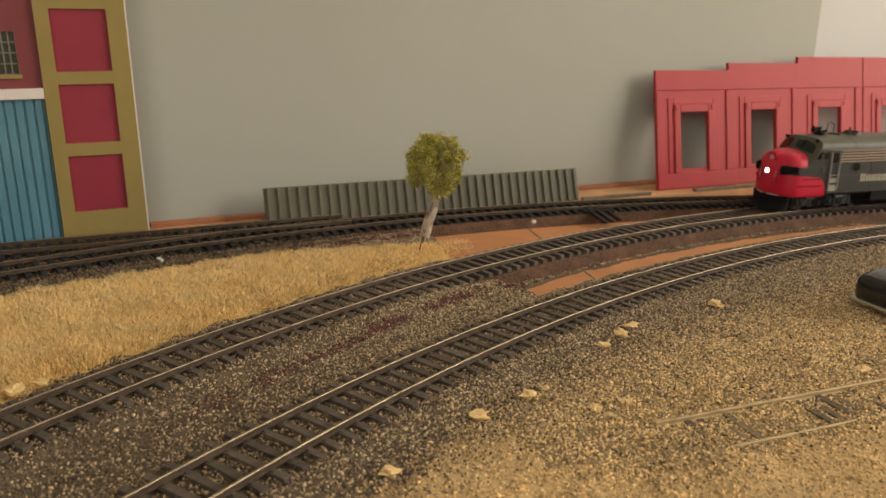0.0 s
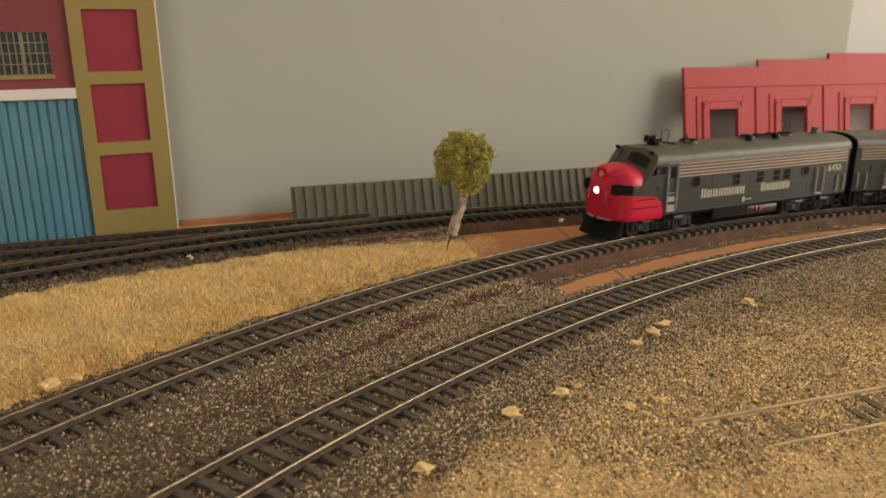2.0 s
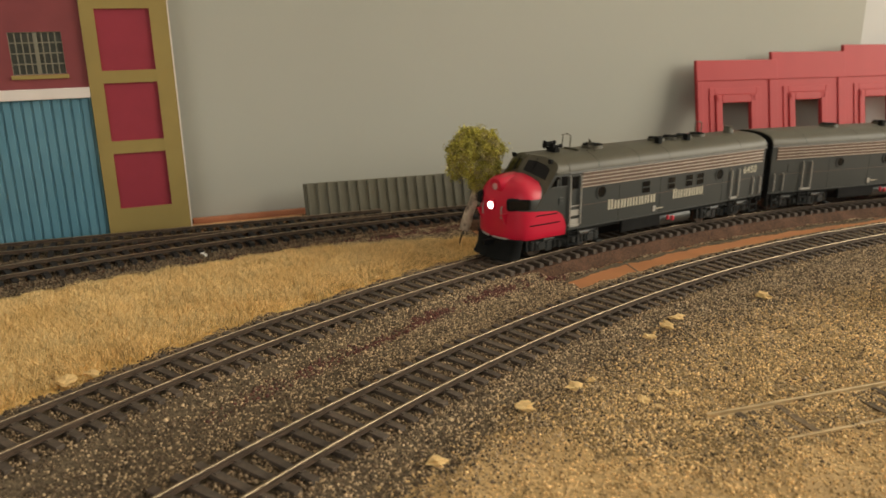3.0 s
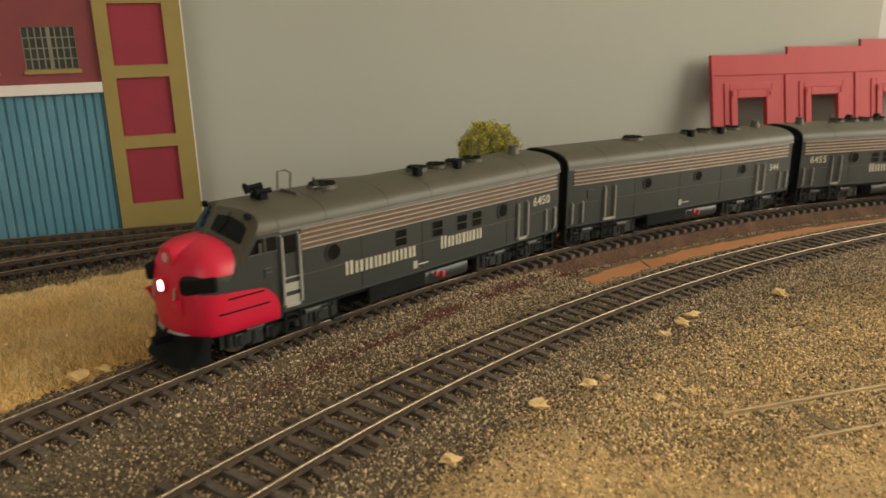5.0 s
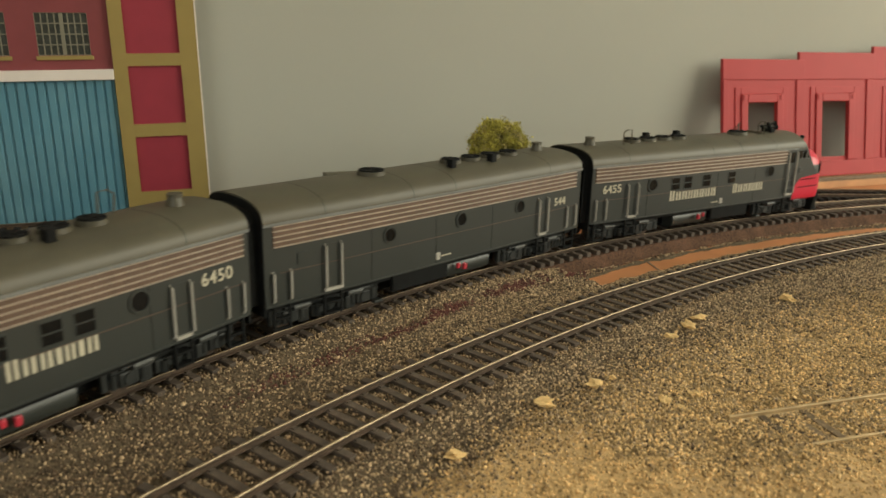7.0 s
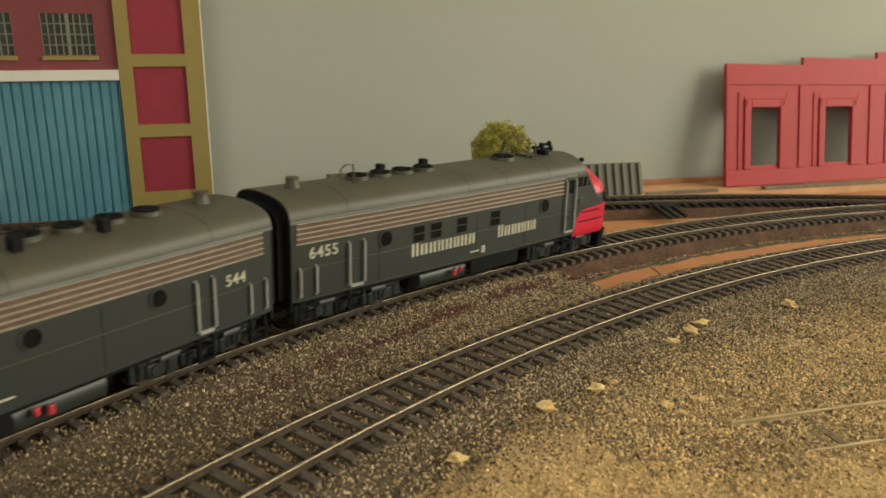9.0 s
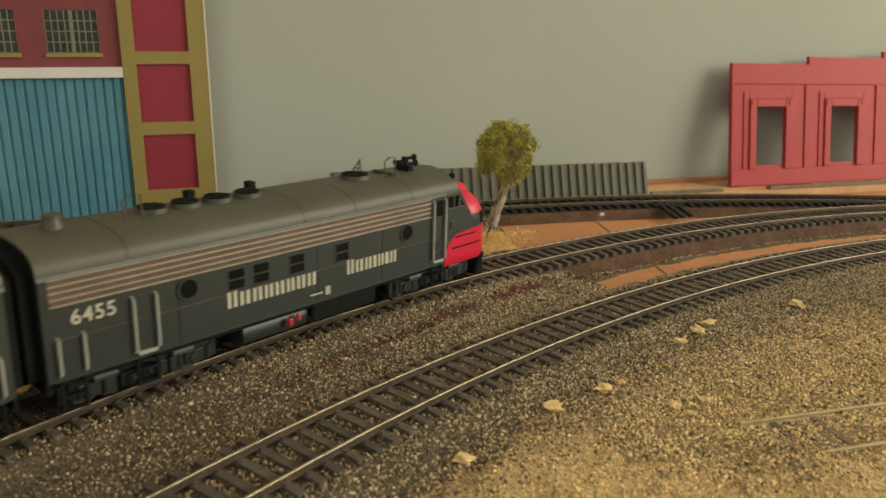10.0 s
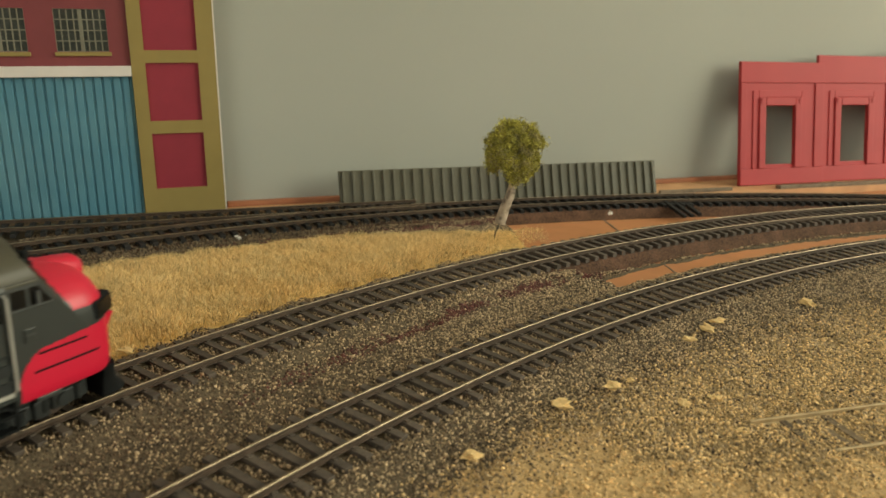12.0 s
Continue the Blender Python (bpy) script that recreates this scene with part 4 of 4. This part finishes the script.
def build_unit(name, label, cab, number):
    th = holder(name, Matrix.Identity(4), label, "locomotive", "locomotive units")
    front = 67.0 if cab else 84.1
    # side walls and roof
    for s, idx in ((1, slice(0, 3)), (-1, slice(-3, None))):
        bm = bmesh.new()
        a, b = [Vector(p) for p in section(-84.1)[idx]], [Vector(p) for p in section(front)[idx]]
        inner = lambda p: Vector((p.x, p.y - s * 1.0, p.z))
        loft(bm, [[*[tuple(p) for p in q], *[tuple(inner(p)) for p in reversed(q)]] for q in (a, b)])
        bmesh.ops.recalc_face_normals(bm, faces=bm.faces)
        part("side_wall", bm, LOCO_GREY, th, "dark grey enamelled side")
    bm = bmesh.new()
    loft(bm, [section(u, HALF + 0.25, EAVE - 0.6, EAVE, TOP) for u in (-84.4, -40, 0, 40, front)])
    part("roof", bm, LOCO_ROOF, th, "olive grey rounded roof", smooth=True)
    bm = bmesh.new()
    both(lambda s: box(bm, -84.3, front, *sorted((s * HALF, s * (HALF + 0.55))), EAVE - 1.2, EAVE - 0.2))
    part("gutter", bm, GUTTER, th, "roof gutter, paled as the highlight along the eave")
    for u in ((-84.5, -83.5),) + (() if cab else ((83.5, 84.5),)):
        bm = bmesh.new()
        loft(bm, [section(u[0], HALF - 0.4, 9.0, EAVE, TOP - 0.5), section(u[1], HALF - 0.4, 9.0, EAVE, TOP - 0.5)])
        bmesh.ops.recalc_face_normals(bm, faces=bm.faces)
        part("end_wall", bm, LOCO_BLACK, th, "black end wall")
        # rubber diaphragm arch at the coupled end
        bm = bmesh.new()
        e = -1 if u[0] < 0 else 1
        out = [section(e * x, HALF - 2.6, 13, EAVE - 2, TOP - 3.0) for x in (84.4, 87.6)]
        inn = [section(e * x, HALF - 5.5, 13, EAVE - 4, TOP - 7.0) for x in (84.4, 87.6)]
        loft(bm, [out[0], out[1], inn[1], inn[0]], closed=False, caps=False)
        bmesh.ops.recalc_face_normals(bm, faces=bm.faces)
        part("end_arch", bm, LOCO_BLACK, th, "black diaphragm arch between units")
        part("coupler", boxm(*sorted((e * 80, e * 91)), -1.5, 1.5, 6.5, 9.5, 0.4), LOCO_BLACK, th)
    part("underframe", boxm(-36, 44, -8, 8, 3.6, 11, 0.6), LOCO_BLACK, th, "black centre underframe")
    part("floor_pan", boxm(-82, front, -HALF + 1, HALF - 1, 10.6, 12.6), LOCO_BLACK, th)
    # long grilles with bright strips under the eaves
    g0, g1 = (-82.0, 58.5) if cab else (-80.5, 80.5)
    for s in (1, -1):
        g = part("side_grille", block(g0, g1, s, HALF - 0.1, HALF + 0.18, 31.9, 39.6), GRILLE, th, "copper brown grille band")
        for k in range(5):
            z = 32.1 + k * 1.75
            part("strip", block(g0, g1, s, HALF, HALF + 0.5, z, z + 0.42), SILVER, g, "silver strip")
        part("belt_seam", block(-82.5, front - 6, s, HALF, HALF + 0.12, 23.2, 23.4), GRILLE, th, "fine side seam")
        for u in ((33.0, 3.0, -47.5) if cab else (40.0, 8.0, -24.0)):
            part("panel_seam", block(u, u + 0.2, s, HALF, HALF + 0.06, 12.8, 31.6), LOCO_BLACK, th)
        part("sill_strip", block(-82.8, front, s, HALF, HALF + 0.25, SILL - 0.1, SILL + 0.5), LOCO_GREY, th)
        # side doors, portholes, windows
        if cab:
            add_door(th, s, -60.9, -54.3, 13.6, 30.0)
            add_door(th, s, 59.9, 66.7, 14.0, 38.4)
            add_porthole(th, s, -44.2, 28.3)
            add_porthole(th, s, 45.6, 28.6)
            for x in (-28.1, -19.2, -5.3, 14.0):
                add_louvre_window(th, s, x, 27.6)
            part("cab_window", block(60.9, 65.6, s, HALF - 0.2, HALF + 0.2, 32.0, 38.0), GLASS_DARK, th, "dark door window")
            for zz in (14.6, 19.0, 23.5):
                part("rung", block(60.4, 66.2, s, HALF, HALF + 0.6, zz, zz + (2.8 if zz < 20 else 0.4)), HANDRAIL if number.endswith("0") else GREY_METAL, th, "step in the cab door")
            if s > 0:
                letter_bars(th, s, 40.8, -31.8, 18.9, LETTER_WIDTHS)
            else:
                letter_bars(th, s, -31.8, 40.8, 18.9, LETTER_WIDTHS)
            number_text(number, 5.6, Matrix.Translation((-71.2 * MM, s * (HALF + 0.1) * MM, 26.6 * MM)) @ pose(0, 0, 0, 90, 0, 0 if s < 0 else 180), th, CREAM)
        else:
            add_door(th, s, 60.5, 54.0, 13.6, 30.0)
            add_door(th, s, -60.0, -53.8, 13.6, 30.0)
            for x in (31.6, -5.6, -41.3):
                add_porthole(th, s, x, 28.3, 3.2)
            number_text(number, 5.0, Matrix.Translation((-69.0 * MM, s * (HALF + 0.1) * MM, 25.2 * MM)) @ pose(0, 0, 0, 90, 0, 0 if s < 0 else 180), th, CREAM)
            part("hatch", block(67.5, 71.5, s, HALF, HALF + 0.3, 25.0, 29.0), LOCO_GREY, th)
        # corner ladders
        for e in ((-1,) if cab else (-1, 1)):
            for x in (e * 74.5, e * 81.0):
                bm = bmesh.new()
                y = s * (HALF + 0.9)
                tube(bm, [(x, s * HALF, 13.6), (x, y, 14.2), (x, y, 23.4), (x, s * HALF, 24)], 0.42)
                part("grab_rail", bm, HANDRAIL, th, "pale grey grab rail")
            bm = bmesh.new()
            for x in (e * 74.8, e * 80.8):
                box(bm, x - 0.4, x + 0.4, *sorted((s * (HALF - 0.8), s * HALF)), 3.4, SILL)
            for zz in (3.4, 7.0):
                box(bm, min(e * 74.8, e * 80.8), max(e * 74.8, e * 80.8), *sorted((s * (HALF - 1.5), s * HALF)), zz, zz + 0.7)
            part("corner_step", bm, LOCO_BLACK, th)
        part("placard", block(6.0, 8.2, s, HALF, HALF + 0.5, 14.0, 17.0, 0.2), HANDRAIL, th, "pale filler cap")
        part("writing_bar", block(0.0, 5.2, s, HALF, HALF + 0.15, 15.0, 15.5), CREAM, th, "tiny cream writing")
        add_underframe(th, s)
        # skirt under the middle of the body
        part("skirt", block(1, 30, s, HALF - 2, HALF - 0.2, 5.5, SILL, 0.6), LOCO_BLACK, th)
    # fuel tank: a rounded trough between the trucks
    bm = bmesh.new()
    tank = [(15.5 * math.copysign(abs(math.cos(a)) ** 0.5, math.cos(a)), 7.5 + 4.6 * math.copysign(abs(math.sin(a)) ** 0.6, math.sin(a))) for a in [k * math.tau / 28 for k in range(28)]]
    loft(bm, [[(u, y, z) for y, z in tank] for u in (-25, 0)])
    bmesh.ops.recalc_face_normals(bm, faces=bm.faces)
    part("fuel_tank", bm, LOCO_GREY, th, "rounded dark fuel tank", smooth=True)
    wheels = add_truck(th, -57.0) + add_truck(th, 65.0 if cab else 57.0)
    # roof gear
    for x in ((-44, -33, -22, -11) if cab else (-52, -40, -28, -16)):
        add_fan(th, x)
    add_fan(th, 36 if cab else 26, 5.6)
    for x in ((-27.5, -5) if cab else (-34, -10)):
        part("exhaust", boxm(x - 1.4, x + 1.4, 5.2, 8.4, TOP - 2.5, TOP + 3.0, 0.3), LOCO_BLACK, th, "square black exhaust stack")
    bm = bmesh.new()
    cyl(bm, (-72, 0, TOP + 1.3), 3.0, 3.4, "z", 16, 2.0)
    cyl(bm, (-72, 0, TOP + 3.2), 2.4, 1.0, "z", 16)
    part("roof_vent", bm, LOCO_ROOF, th, "small round roof vent")
    for u in (-61, -2, 20, 48 if cab else 60):
        bm = bmesh.new()
        a, b = section(u - 0.13, HALF + 0.25, EAVE, EAVE, TOP + 0.1), section(u + 0.13, HALF + 0.25, EAVE, EAVE, TOP + 0.1)
        loft(bm, [a[2:-2], b[2:-2]], closed=False, caps=False)
        part("roof_seam", bm, LOCO_BLACK, th, "dark roof seam")
    if cab:
        for u in (-55, 46):
            bm = bmesh.new()
            tube(bm, [(u, -6, TOP - 1.0), (u - 0.6, -6, TOP + 5.6), (u + 1.5, -6, TOP + 7.0), (u + 4.8, -6, TOP + 6.8), (u + 5.2, -6, TOP - 1.0)], 0.36)
            part("radio_antenna", bm, LOCO_ROOF, th, "bent wire roof antenna")
            if u > 0:
                bm = bmesh.new()
                tube(bm, [(u + 1, 7.5, TOP - 1.6), (u - 2.2, 5.5, TOP + 5.2), (u - 6.0, 8.5, TOP - 2.2)], 0.4)
                tube(bm, [(u - 2.2, 5.5, TOP + 5.2), (u - 5.0, 4.0, TOP - 0.8)], 0.4)
                tube(bm, [(u - 3.6, 6.6, TOP + 2.0), (u - 0.8, 6.4, TOP + 2.0)], 0.3)
                part("radio_antenna", bm, LOCO_ROOF, th, "bent wire roof antenna")
        add_cab(th, number)
    return th, wheels


def on_screen(y, z, out=0.0):
    """A point of the sloped windscreen plane at |y| and z, moved out along its normal."""
    a = abs(y)
    x = SCREEN_X - (SCREEN_N.y * a + SCREEN_N.z * (z - 39.0)) / SCREEN_N.x
    n = Vector((SCREEN_N.x, SCREEN_N.y * (1 if y > 0 else -1), SCREEN_N.z))
    return Vector((x, y, z)) + n * out


def ahead_of_screen(p):
    return SCREEN_N.x * (p.x - SCREEN_X) + SCREEN_N.y * abs(p.y) + SCREEN_N.z * (p.z - 39.0)


SCREEN_X = 84.5
SCREEN_N = Vector((0.762, 0.335, 0.554)).normalized()
NOSE_Z = (10.2, 11.0, 13, 17, 22, 26, 29, 31, 33, 34.5, 36, 37, 37.8, 38.5, 39.1, 39.5)
NOSE_TIP = (98.6, 99.0, 99.2, 99.3, 99.2, 98.8, 98.2, 97.4, 96.5, 95.7, 94.6, 93.4, 91.8, 89.6, 87.0, 84.8)
NOSE_WIDE = (17.0, 17.4, 17.6, 17.6, 17.6, 17.6, 17.4, 16.9, 15.9, 14.7, 13.0, 11.3, 9.4, 7.0, 4.4, 2.0)


def nose_size(z, table):
    """A smoothed value of one of the nose's tables at the height z."""
    reach = 1.4 * min(1.0, (39.6 - z) / 2.0, (z - 10.1) / 1.5)
    return float(np.mean([np.interp(z + d * reach, NOSE_Z, table) for d in (-1, -0.75, -0.5, -0.25, 0, 0.25, 0.5, 0.75, 1)]))


def nose_outline(z, grow=0.0, back=66.9, n=64):
    """The rounded outline of the nose at the height z, from the left side round the front to the right side."""
    uf, w = nose_size(z, NOSE_TIP) + grow, nose_size(z, NOSE_WIDE) + grow
    start = 84.0
    k0 = max(1, int((start - back) / 0.4))
    ring = [(back + (start - back) * k / k0, w, z) for k in range(k0)]
    tail = [(x, -y, zz) for x, y, zz in reversed(ring)]
    for k in range(n + 1):
        a = math.pi / 2 * (1 - 2 * k / n)
        ring.append((start + (uf - start) * max(0.0, math.cos(a)) ** 0.56, w * math.copysign(abs(math.sin(a)) ** 0.93, math.sin(a)), z))
    return ring + tail


def nose_is_red(c):
    side = abs(c.y) > 11.0
    edge = 22.6 + (c.x - 74.0) * 0.09
    if c.z <= min(edge, 24.6):
        return c.x > 68.0 + max(0.0, (c.z - 12.0) / 10.8) ** 3 * 6.5
    if c.z < 29.5 and side:
        return False
    return ahead_of_screen(c) > 0.5


def add_cab(th, number):
    # cab: the body section cut off by the two planes of the windscreen
    bm = bmesh.new()
    loft(bm, [section(u, HALF + 0.1, 24.0, EAVE, TOP) for u in (66.95, 72, 77, 82, 92)])
    for s in (1, -1):
        geom = bm.verts[:] + bm.edges[:] + bm.faces[:]
        cut = bmesh.ops.bisect_plane(bm, geom=geom, plane_co=(SCREEN_X, 0, 39.0), plane_no=(SCREEN_N.x, s * SCREEN_N.y, SCREEN_N.z), clear_outer=True)
        bmesh.ops.edgeloop_fill(bm, edges=[e for e in cut["geom_cut"] if isinstance(e, bmesh.types.BMEdge)])
    bmesh.ops.recalc_face_normals(bm, faces=bm.faces)
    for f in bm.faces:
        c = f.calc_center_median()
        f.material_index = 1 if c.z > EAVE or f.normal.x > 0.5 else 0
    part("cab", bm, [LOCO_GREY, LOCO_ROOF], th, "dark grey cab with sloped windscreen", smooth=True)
    part("eave_lip", boxm(67, 75.4, -HALF - 0.6, HALF + 0.6, EAVE - 0.9, EAVE - 0.2, 0.2), LOCO_ROOF, th)
    for s in (1, -1):
        # windscreen pane in its rim
        outline = [(1.0, 40.6), (1.0, 45.6), (6.5, 45.4), (12.6, 43.6), (15.2, 41.6), (15.6, 36.6), (9.0, 38.4)]
        for name, grow, lo, hi, m_, label in (("windscreen_rim", 1.0, -0.3, 0.25, LOCO_ROOF, "olive windscreen rim"), ("windscreen_pane", 0.86, -0.2, 0.4, GLASS_DARK, "dark windscreen pane")):
            cy, cz = 8.3, 41.4
            q = [(cy + (y - cy) * grow, cz + (z - cz) * grow) for y, z in outline]
            bm = bmesh.new()
            loft(bm, [[on_screen(s * y, z, k) for y, z in q] for k in (lo, hi)])
            bmesh.ops.recalc_face_normals(bm, faces=bm.faces)
            part(name, bm, m_, th, label)
        bm = bmesh.new()
        tube(bm, [on_screen(s * 6.0, 46.0, 0.5), on_screen(s * 6.4, 42.0, 0.7), on_screen(s * 5.2, 39.6, 0.6)], 0.2, 5)
        part("wiper", bm, LOCO_BLACK, th)
        for q in ([(68.2, 38.7), (72.0, 38.7), (72.0, 34.2), (68.2, 34.2)], [(72.9, 38.7), (75.2, 38.7), (78.5, 34.2), (72.9, 34.2)]):
            bm = bmesh.new()
            loft(bm, [[(x, s * (HALF - 2.2), z) for x, z in q], [(x, s * (HALF + 0.22), z) for x, z in q]])
            bmesh.ops.recalc_face_normals(bm, faces=bm.faces)
            part("cab_side_window", bm, GLASS_DARK, th, "dark cab side window")
        part("window_rail", block(67.8, 78.8, s, HALF, HALF + 0.45, 33.4, 34.0, 0.1), LOCO_GREY, th)
        bm = bmesh.new()
        box(bm, 74.2, 75.2, *sorted((s * (HALF + 0.6), s * (HALF + 1.1))), 34.4, 37.6, 0.2)
        tube(bm, [(74.7, s * HALF, 36.0), (74.7, s * (HALF + 0.9), 36.0)], 0.25)
        part("side_mirror", bm, HANDRAIL_DARK, th, "small grey cab mirror")
        part("cab_plate", block(70.4, 73.4, s, HALF - 0.2, HALF + 0.45, 25.4, 28.8, 0.2), LOCO_GREY, th)
        part("plate_rib", block(70.8, 73.0, s, HALF, HALF + 0.6, 27.0, 27.4), HANDRAIL_DARK, th)
        bm = bmesh.new()
        box(bm, 74.6, 76.4, *sorted((s * 12.6, s * 14.4)), 44.6, 46.6, 0.3)
        part("lifting_lug", bm, LOCO_BLACK, th, "small dark lug on the roof corner")
    # bulldog nose: stacked rounded outlines
    bm = bmesh.new()
    loft(bm, [nose_outline(float(z)) for z in np.concatenate([np.arange(10.2, 36.0, 0.3), np.arange(36.0, 39.51, 0.25)])])
    bmesh.ops.recalc_face_normals(bm, faces=bm.faces)
    for f in bm.faces:
        f.material_index = 0 if nose_is_red(f.calc_center_median()) else 1
    part("nose", bm, [LOCO_RED, LOCO_GREY], th, "scarlet rounded bulldog nose", smooth=True)
    for s in (1, -1):
        for z, u0, u1 in ((21.3, 73.4, 88.0), (16.9, 71.6, 90.0)):
            bm = bmesh.new()
            rows = [nose_outline(z + d, g, 70.0, 64) for d, g in ((0, -0.3), (0, 0.14), (0.55, 0.14), (0.55, -0.3))]
            pick = [k for k in range(len(rows[0])) if u0 < rows[0][k][0] < u1 and rows[0][k][1] * s > 0]
            loft(bm, [[r[k] for r in rows] for k in pick])
            bmesh.ops.recalc_face_normals(bm, faces=bm.faces)
            part("nose_stripe", bm, LOCO_BLACK, th, "thin dark stripe")
        bm = bmesh.new()
        box(bm, -5.8, 5.8, -1.9, 1.9, -3.1, 2.9, 1.5)
        ob = part("number_board", bm, LOCO_BLACK, th, "dark rounded number board")
        ob.matrix_basis = pose(0.0938, s * 0.0134, 0.0272, 0, 0, -s * 32)
        bm = bmesh.new()
        box(bm, -4.6, 4.6, *sorted((s * 1.7, s * 2.05)), -2.2, 2.0)
        part("board_glass", bm, GLASS_DARK, ob)
        # pointed hand hold flaring from the front of the nose
        bm = bmesh.new()
        loft(bm, [[(97.0, s * (9.0 + d), 15.0), (95.0, s * (9.8 + d), 23.0), (100.9, s * (9.4 + d), 22.6)] for d in (-0.9, 0.5)])
        bmesh.ops.recalc_face_normals(bm, faces=bm.faces)
        part("nose_flare", bm, LOCO_RED, th, "pointed red bracket on the nose")
        bm = bmesh.new()
        cyl(bm, (91.0, s * 15.3, 15.0), 0.9, 1.6, "y", 14)
        part("marker_boss", bm, LOCO_RED, th)
    bm = bmesh.new()
    cyl(bm, (98.2, 0, 25.4), 2.8, 3.4, "x", 28, 2.5)
    hl = part("headlight", bm, LOCO_RED, th, "round headlight housing")
    bm = bmesh.new()
    cyl(bm, (99.9, 0, 25.4), 1.75, 0.4, "x", 24)
    part("lens", bm, LENS if number.endswith("0") else LENS_OFF, hl, "lit headlight lens" if number.endswith("0") else "unlit headlight lens")
    # hooded upper light
    bm = bmesh.new()
    rings = []
    for u, hw, z0, z1 in ((86.0, 3.6, 36.5, 39.3), (91.5, 4.2, 31.5, 39.0), (96.0, 4.4, 29.0, 38.4), (97.0, 4.1, 29.3, 37.5)):
        rings.append([(u + 0.7 * math.sin(a) * (u > 95), hw * math.copysign(abs(math.cos(a)) ** 0.7, math.cos(a)), (z0 + z1) / 2 + (z1 - z0) / 2 * math.copysign(abs(math.sin(a)) ** 0.7, math.sin(a))) for a in [k * math.tau / 24 for k in range(24)]])
    loft(bm, rings)
    bmesh.ops.recalc_face_normals(bm, faces=bm.faces)
    ul = part("upper_headlight", bm, LOCO_RED, th, "hooded upper headlight housing", smooth=True)
    bm = bmesh.new()
    cyl(bm, (97.2, 0, 34.0), 1.6, 1.2, "x", 24)
    part("lens", bm, LENS_OFF, ul, "upper lens, its pink glint in the colour")
    # pilot, anticlimber bars, coupler, horn
    bm = bmesh.new()
    rings = []
    for z, uf, w in ((1.0, 103.4, 14.2), (2.6, 101.4, 14.4), (5.5, 99.2, 14.9), (8.5, 98.2, 15.6), (10.6, 98.0, 16.2)):
        ring = [(92.5, w * 0.97, z)]
        for k in range(17):
            a = math.pi / 2 * (1 - 2 * k / 16)
            ring.append((93.5 + (uf - 93.5) * max(0.0, math.cos(a)) ** 0.52, w * math.copysign(abs(math.sin(a)) ** 0.85, math.sin(a)), z))
        ring.append((92.5, -w * 0.97, z))
        rings.append(ring)
    loft(bm, rings)
    bmesh.ops.recalc_face_normals(bm, faces=bm.faces)
    part("pilot", bm, LOCO_BLACK, th, "black plough pilot", smooth=True)
    part("floor_pan", boxm(66, 93, -15.5, 15.5, 9.4, 10.6), LOCO_BLACK, th)
    part("coupler", boxm(97, 104.5, -1.3, 1.3, 6.4, 9.0, 0.4), LOCO_BLACK, th)
    for s in (1, -1):
        bm = bmesh.new()
        tube(bm, [(99.6, s * 1.6, 10.5), (98.9, s * 6, 10.5), (96.8, s * 10.6, 10.5), (93.4, s * 14.0, 10.5)], 0.5)
        part("nose_grab", bm, HANDRAIL, th, "pale curved nose step")
        bm = bmesh.new()
        tube(bm, [(97.6, s * 7.0, 19.5), (99.4, s * 7.1, 20.2), (99.0, s * 7.1, 25.5), (97.0, s * 7.1, 26)], 0.3)
        part("nose_grab", bm, HANDRAIL, th)
    horn = part("air_horn", boxm(61, 64, -3.4, 3.4, TOP - 0.6, TOP + 2.0, 0.2), LOCO_BLACK, th, "black three-chime air horn")
    for s in (-1, 0, 1):
        z = TOP + 2.8 + (s == 0) * 1.6
        bm = bmesh.new()
        loft(bm, [[(u - abs(s) * 2, s * 2.6 + r * math.cos(a), z + r * math.sin(a)) for a in [k * math.tau / 12 for k in range(12)]] for u, r in ((61.5, 1.0), (64.0, 0.7), (66.2, 0.6), (67.8, 1.5))])
        bmesh.ops.recalc_face_normals(bm, faces=bm.faces)
        part("trumpet", bm, LOCO_BLACK, horn)
    part("roof_bar", boxm(50, 50.8, -5, 5, TOP - 0.8, TOP + 0.9), LOCO_ROOF, th)


LEAD, LEAD_WHEELS = build_unit("cab_locomotive", "dark grey streamlined cab locomotive with scarlet nose, headlight lit", True, "6450")
MID, MID_WHEELS = build_unit("booster_locomotive", "dark grey streamlined booster locomotive without a cab", False, "544")
REAR, REAR_WHEELS = build_unit("cab_locomotive", "dark grey streamlined cab locomotive with scarlet nose, unlit", True, "6455")


# ---- what moves: the train along the main line, its wheels rolling ----
def train_angle(t):
    return float(np.interp(t, (0, 2.5, 5.5, 7.0, 9.5, 12.0), (102.3, 117.82, 136.84, 146.38, 162.36, 177.88)))


def unit_pose(deg, back):
    x, y = ring_xy(TRACK_MAIN, radians(deg), -1.5)
    return pose(x * MM, y * MM, 0, 0, 0, deg + 90 + (180 if back else 0))


def motions():
    for ob, lag, back in ((LEAD, 0.0, False), (MID, 13.34, False), (REAR, 26.85, True)):
        walk(ob, [(0.5 * i, unit_pose(train_angle(0.5 * i) - lag, back)) for i in range(25)])
    turn = 6.30 * TRACK_MAIN[2] / 5.8
    for wheels, sign in ((LEAD_WHEELS, 1), (MID_WHEELS, 1), (REAR_WHEELS, -1)):
        for w in wheels:
            p = w.location.copy()
            walk(w, [(0.1 * i, Matrix.Translation(p) @ pose(0, 0, 0, 0, sign * turn * 0.1 * i)) for i in range(121)])


motions()
